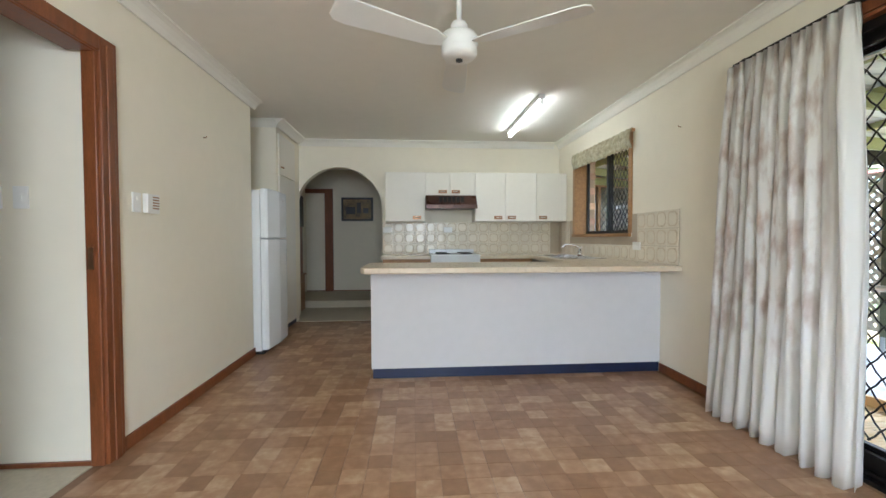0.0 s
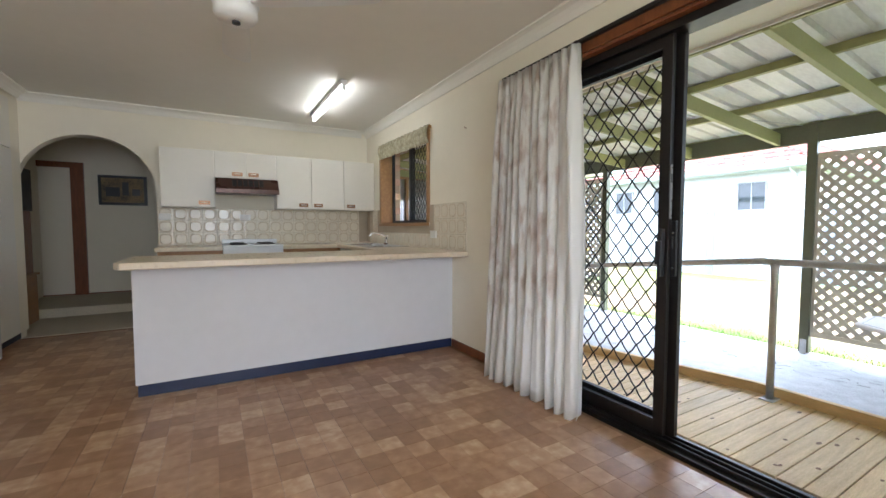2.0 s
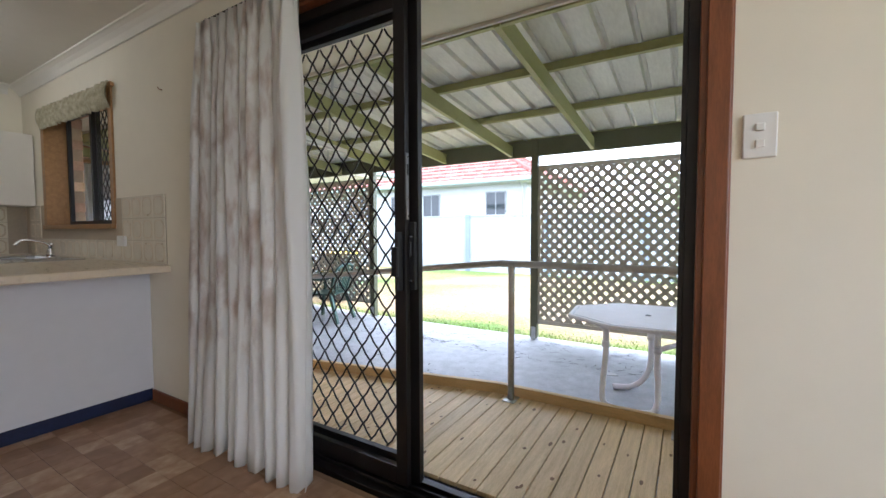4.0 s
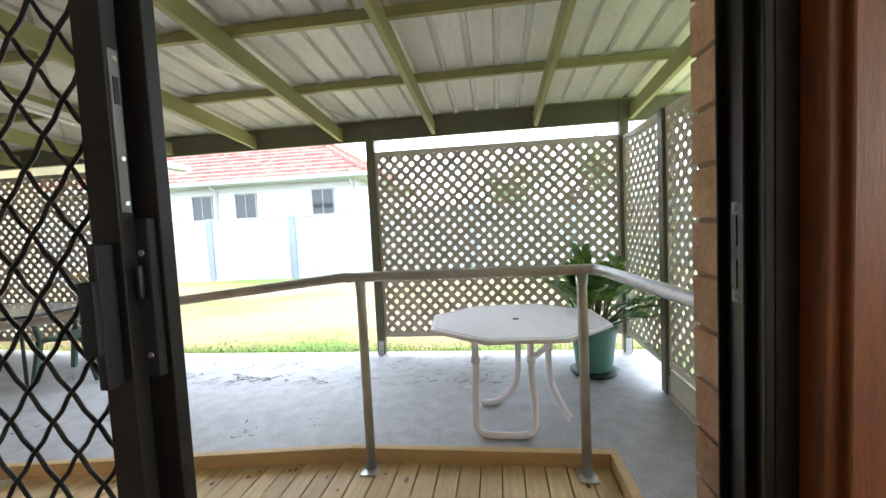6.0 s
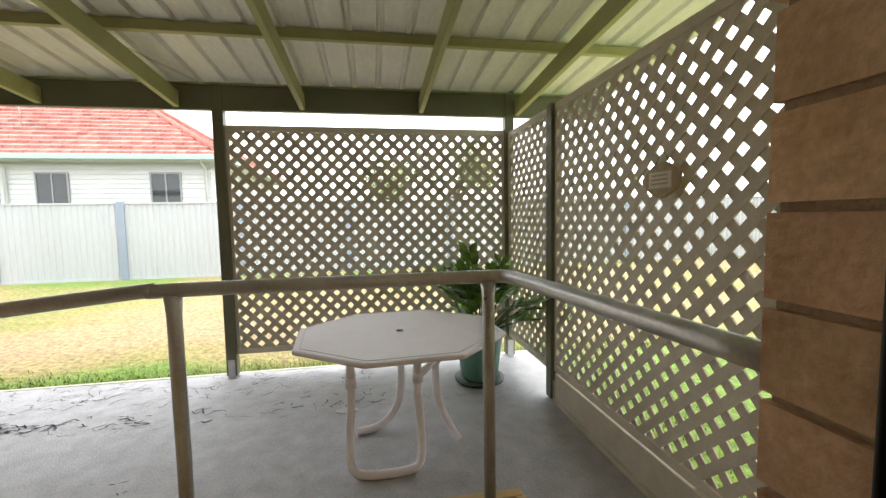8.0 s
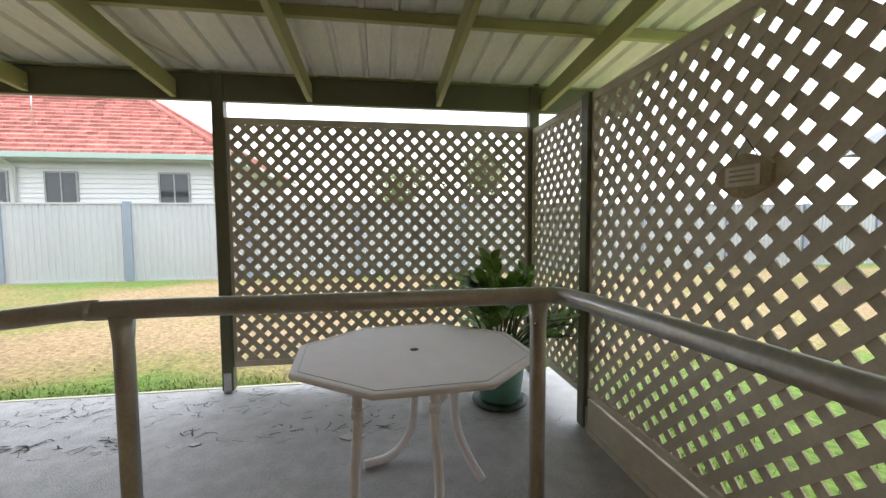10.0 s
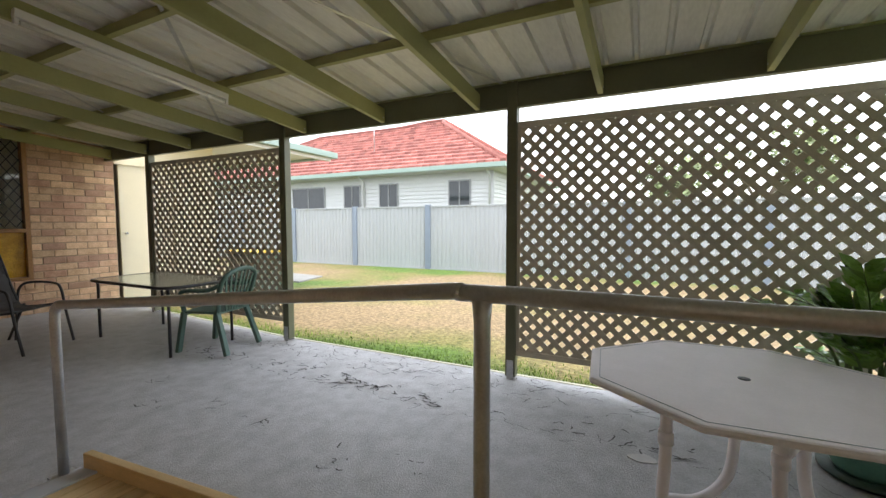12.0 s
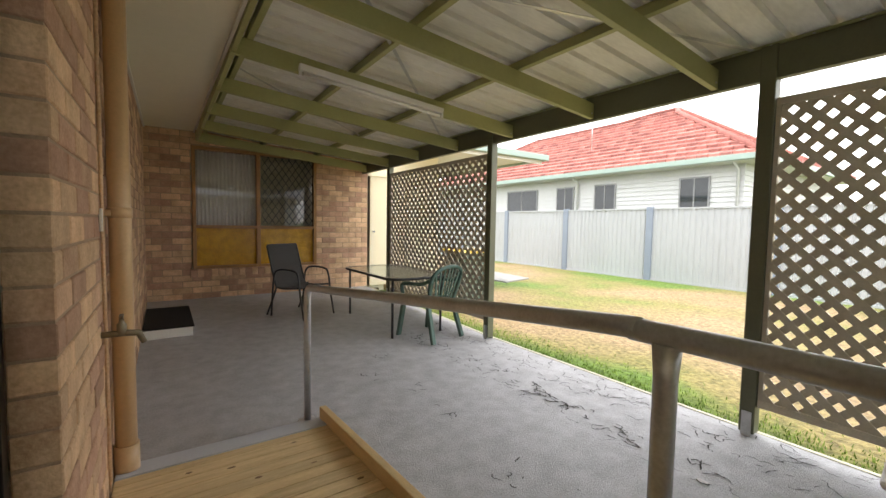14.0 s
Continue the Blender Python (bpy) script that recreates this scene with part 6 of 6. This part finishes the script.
# thin aerial mast on the roof
Shape().tube([(17.4, 11.9, 4.2), (17.4, 11.9, 6.1)], 0.022, 6).tube([(17.4, 11.3, 5.95), (17.4, 12.7, 6.02)], 0.014, 5).done("aerial", M_STEEL, house)
Shape().box(EXX - 0.1, EYY - 0.1, EZ - 0.14, EXX + 0.02, EYL, EZ + 0.02).box(EXX + 0.02, EYY - 0.1, EZ - 0.14, BXX, EYY + 0.02, EZ + 0.02).done("gutter", M_GUTTER, house, bevel=0.01)
Shape().box(EXX, EYY, EZ - 0.16, HX + 0.05, EYL, EZ - 0.13).box(HX + 0.05, EYY, EZ - 0.16, BXX, HY0 + 0.05, EZ - 0.13).done("eaves", M_BOARDS, house)
for y in (11.4, 6.0):
    Shape().tube([(EXX + 0.05, y, EZ - 0.1), (HX - 0.06, y, EZ - 0.35), (HX - 0.06, y, GZ)], 0.04, 8).done("downpipe", M_BOARDS, house)

# carport at the side, with a flat roof and pale fascia
e = thing("carport", (8.8, 11.0, GZ), "pale flat-roofed carport with green gutter", "carport")
Shape().box(6.3, 7.2, 2.50, 9.25, 14.0, 2.56).box(6.3, 7.2, 2.40, 9.25, 7.26, 2.5).done("roof", M_TRIMW, e)
Shape().box(6.3, 7.08, 2.46, 9.35, 7.2, 2.58).box(9.25, 7.2, 2.46, 9.35, 14.0, 2.58).done("gutter", M_GUTTER, e, bevel=0.01)
Shape().box(9.1, 13.6, GZ, 9.2, 13.7, 2.5).done("post", M_TRIMW, e)
setting(Shape().box(2.0, 9.5, GZ, 7.4, 9.6, 2.5).done("wall_far", M_CREAMDOOR), "cream house wall", "wall")


def tree(x, y, h, r, seed, density=900):
    rs = random.Random(seed)
    e = thing("tree", (x, y, GZ), "leafy grey-green tree beyond the fences", "tree", "garden trees")
    s = Shape()
    s.tube(curve_pts([(x, y, GZ), (x + 0.1, y, h * 0.3), (x - 0.1, y + 0.1, h * 0.6)], 5), [0.16 - 0.008 * k for k in range(11)], 8)
    cl = []
    for k in range(9):
        a = rs.uniform(0, 6.28)
        d = r * rs.uniform(0.3, 0.85)
        tip = Vector((x + d * math.cos(a), y + d * math.sin(a), h * rs.uniform(0.55, 0.95)))
        s.tube(curve_pts([(x, y, h * rs.uniform(0.3, 0.5)), ((x + tip.x) / 2, (y + tip.y) / 2, tip.z * 0.8), tip], 4), [0.07 - 0.006 * m for m in range(9)], 6)
        cl.append((tip, r * rs.uniform(0.3, 0.5)))
    s.done("trunk", M_BARK, e)
    l = Shape()
    for k in range(density):
        c, q = rs.choice(cl)
        p = c + Vector((rs.gauss(0, 1), rs.gauss(0, 1), rs.gauss(0, 0.8))) * q * 0.55
        u = Vector((rs.uniform(-1, 1), rs.uniform(-1, 1), rs.uniform(-0.6, 0.6))).normalized()
        v = u.orthogonal().normalized()
        ln = rs.uniform(0.12, 0.26)
        l.face([p, p + u * ln * 0.5 + v * ln * 0.25, p + u * ln, p + u * ln * 0.5 - v * ln * 0.25])
    tagged(l.done("leaves", M_TREE, e), kind="stuff")


tree(30.0, 20.6, 8.9, 2.4, 3)
tree(17.5, 0.6, 3.0, 1.5, 5, 1500)
tree(18.0, -2.2, 3.6, 1.8, 6, 1500)

# house seen through the side lattice
e = thing("side_house", (6, -9, GZ), "pale house with dark roof beyond the side lattice", "house")
Shape().box(-1, -14, GZ, 9.0, -9.0, 2.4).done("wall", M_BOARDS, e)
Shape().prism([(-14.6, 2.4), (-8.4, 2.4), (-11.5, 4.0)], "x", -1.6, 9.6).done("roof", M_SLATE, e)
for x0 in (1.5, 5.6):
    Shape().box(x0, -9.03, 0.9, x0 + 1.4, -8.97, 2.0).done("window", M_DKGLASS, e)

# tufts of grass along the slab edge
rs = random.Random(8)
s = Shape()
for k in range(9000):
    if k < 7000:
        x, y = 5.81 + abs(rs.gauss(0, 0.22)), rs.uniform(-2.5, 9.5)
    else:
        x, y = rs.uniform(2.6, 5.8), -0.66 - abs(rs.gauss(0, 0.4))
    a, h, w = rs.uniform(0, 6.28), rs.uniform(0.015, 0.045), 0.005
    dx, dy = math.cos(a), math.sin(a)
    s.face([(x - dy * w, y + dx * w, GZ), (x + dy * w, y - dx * w, GZ), (x + dx * h * 0.5, y + dy * h * 0.5, GZ + h)])
M_GRASS = mat("fresh_grass_blade", (0.17, 0.27, 0.04), 0.8, var=0.3, scale=2, piece=0.35)
tagged(s.done("grass", M_GRASS), "fresh green grass along the slab edge", "grass", kind="stuff")

# ---- pieces: wall tiles, bricks, floor tiles ----
def shared_box(name, w, d, h, material, bev):
    bm = bmesh.new()
    bmesh.ops.create_cube(bm, size=1.0)
    for v in bm.verts:
        v.co = Vector((v.co.x * w, v.co.y * d, v.co.z * h))
    bmesh.ops.bevel(bm, geom=bm.edges[:], offset=bev, segments=1, affect="EDGES")
    me = bpy.data.meshes.new(name)
    bm.to_mesh(me)
    bm.free()
    me.materials.append(material)
    return me


def piece(name, me, m, parent):
    o = new(name, me)
    o.matrix_basis = m
    o.parent = parent
    o.matrix_parent_inverse = Matrix.Translation(parent.location).inverted()
    return o


splash = setting(Shape().box(-0.36, BY - 0.006, 0.9, WX - 0.006, BY - 0.001, 1.335).box(WX - 0.006, 3.26, 0.9, WX - 0.001, KY0 - 0.041, 1.335).box(WX - 0.006, KY0 - 0.041, 0.9, WX - 0.001, KY1 + 0.041, KZ0 - 0.001).box(WX - 0.006, KY1 + 0.041, 0.9, WX - 0.001, BY, 1.335).done("splashback", M_GROUT), "cream glazed tile splashback with pale grout", "splashback")
TP = 0.1455
tile_me = bpy.data.meshes.new("wall_tile")
bm = bmesh.new()
def ring(w, z, c=0.0):
    return [bm.verts.new((sx * (w - (c if k else 0)), sy * (w - (0 if k else c)), z)) for sx, sy, k in ((-1, -1, 0), (-1, -1, 1), (1, -1, 1), (1, -1, 0), (1, 1, 0), (1, 1, 1), (-1, 1, 1), (-1, 1, 0))]
hw = TP / 2 - 0.0015
rings = [ring(hw, 0.0, 0.001), ring(hw, 0.004, 0.001), ring(hw - 0.012, 0.005, 0.022), ring(hw - 0.017, 0.003, 0.022), ring(hw - 0.022, 0.006, 0.022)]
for a, b in zip(rings, rings[1:]):
    for j in range(8):
        bm.faces.new((a[j], a[(j + 1) % 8], b[(j + 1) % 8], b[j]))
bm.faces.new(rings[-1])
bm.faces.ensure_lookup_table()
for k in range(16, 32):
    bm.faces[k].material_index = 1
bmesh.ops.recalc_face_normals(bm, faces=bm.faces)
bm.to_mesh(tile_me)
bm.free()
tile_me.materials.append(M_WALLTILE)
tile_me.materials.append(mat("tan_tile_outline", (0.60, 0.50, 0.36), 0.3, var=0.1, scale=20))
for r in range(3):
    zc = 0.9 + TP * (r + 0.5)
    for c in range(17):
        xc = -0.36 + TP * (c + 0.5)
        if xc + TP / 2 < WX:
            piece("wall_tile", tile_me, pose(xc, BY - 0.006, zc, 90, 0, 0), splash)
        yc = 3.26 + TP * (c + 0.5)
        if yc + TP / 2 < BY and (zc + TP / 2 < KZ0 or yc + TP / 2 < KY0 - 0.04 or yc - TP / 2 > KY1 + 0.04):
            piece("wall_tile", tile_me, Matrix.Translation((WX - 0.006, yc, zc)) @ Matrix(((0, 0, -1, 0), (-1, 0, 0, 0), (0, 1, 0, 0), (0, 0, 0, 1))), splash)

# bricks
BL, BH, BW = 0.25, 0.0945, 0.1
brick_me = shared_box("brick", 0.23, BW, 0.076, M_BRICK, 0.004)


def brick_wall(name, label, axis, face, a0, a1, z0, z1, holes, sign, limit, near):
    """A brick leaf along an axis: mortar bed, with bricks proud of it. holes: (a0, a1, z0, z1)."""
    bed = Shape()
    depth = 0.1
    wide = [(h[0] - 0.012, h[1] + 0.012, h[2], h[3]) for h in holes]
    cuts = sorted({a0, a1, *[h[0] for h in wide], *[h[1] for h in wide]})
    for u, v in zip(cuts, cuts[1:]):
        zs = [(z0, z1)]
        for h in wide:
            if h[0] <= u and v <= h[1]:
                zs = [q for a, b in zs for q in ((a, min(b, h[2])), (max(a, h[3]), b)) if q[1] - q[0] > 0.001]
        for a, b in zs:
            f0, f1 = sorted((face - sign * 0.006, face - sign * depth))
            if axis == "y":
                bed.box(f0, u, a, f1, v, b)
            else:
                bed.box(u, f0, a, v, f1, b)
    wall = setting(bed.done(name, M_MORTAR), label, "brick wall")
    cells = []
    row = 0
    z = z0
    while z + 0.05 < z1:
        a = a0 - (0 if row % 2 == 0 else BL / 2)
        while a < a1:
            lo, hi = max(a, a0), min(a + BL, a1)
            zl, zh = z, min(z + BH, z1)
            parts = [(lo, hi)]
            for h in holes:
                if zh > h[2] + 0.02 and zl < h[3] - 0.02:
                    parts = [q for p, r in parts for q in ((p, min(r, h[0])), (max(p, h[1]), r)) if q[1] - q[0] > 0.03]
            for p, r in parts:
                cells.append((p, r, zl, zh))
            a += BL
        z += BH
        row += 1
    cells.sort(key=lambda c: near(c))
    rest = Shape()
    rr = random.Random(11)
    for i, (p, r, zl, zh) in enumerate(cells):
        off = rr.uniform(-0.0015, 0.0025)
        c = face - sign * BW / 2 + sign * off
        if i < limit:
            m = Matrix.Translation((c, (p + r) / 2, (zl + zh) / 2)) @ pose(0, 0, 0, 0, 0, 90) if axis == "y" else pose((p + r) / 2, c, (zl + zh) / 2)
            m = m @ Matrix.Diagonal(((r - p - 0.01) / 0.23, 1, (zh - zl - 0.01) / 0.076, 1))
            piece("brick", brick_me, m, wall)
        else:
            f0, f1 = c - BW / 2, c + BW / 2
            if axis == "y":
                rest.box(f0, p + 0.005, zl + 0.005, f1, r - 0.005, zh - 0.005)
            else:
                rest.box(p + 0.005, f0, zl + 0.005, r - 0.005, f1, zh - 0.005)
    ob = rest.done("bricks", M_BRICK, wall)
    tagged(ob, kind="stuff")


brick_wall("wall_brick_east", "salmon-brown brick veneer wall of the house", "y", WXO, -1.46, 8.4, -0.33, 2.46, [(DY0 + 0.05, DY1, -0.33, 2.2), (KY0 + 0.02, KY1 - 0.02, KZ0, KZ1)], 1, 300,
           lambda c: abs((c[0] + c[1]) / 2 - 3.0) + 0.1 * abs(c[2] - 1.0) + (3 if (c[0] + c[1]) / 2 < 0 else 0))
brick_wall("wall_brick_north", "salmon-brown brick wall at the end of the patio", "x", WYB, 2.3, 5.8, -0.33, 2.5, [(X0, X1, Z0, Z1)], -1, 300, lambda c: -c[2])

# floor tiles
TF = 0.118
cells = []
rr = random.Random(5)
ny = int((BY + 2.6) / TF)
for j in range(ny):
    for i in range(int((WX + 2.3) / TF) + 1):
        x0, y0 = -2.3 + i * TF, -2.6 + j * TF
        if x0 + TF > WX + 0.001:
            continue
        if 2.5 > y0 and x0 < LX - 0.06:
            continue
        cells.append((x0, y0))
cells.sort(key=lambda c: (c[0] - 0.6) ** 2 + (c[1] - 2.2) ** 2)
tile_box = shared_box("floor_tile", TF - 0.0016, TF - 0.0016, 0.008, M_VINYL, 0.0006)
floor_ob = bpy.data.objects["floor"]
rest = Shape()
for k, (x0, y0) in enumerate(cells):
    if k < 300:
        piece("floor_tile", tile_box, pose(x0 + TF / 2, y0 + TF / 2, -0.0045), floor_ob)
    else:
        rest.box(x0 + 0.0008, y0 + 0.0008, -0.0085, x0 + TF - 0.0008, y0 + TF - 0.0008, -0.0005)
tagged(rest.done("floor_tiles", M_VINYL, floor_ob), kind="stuff")
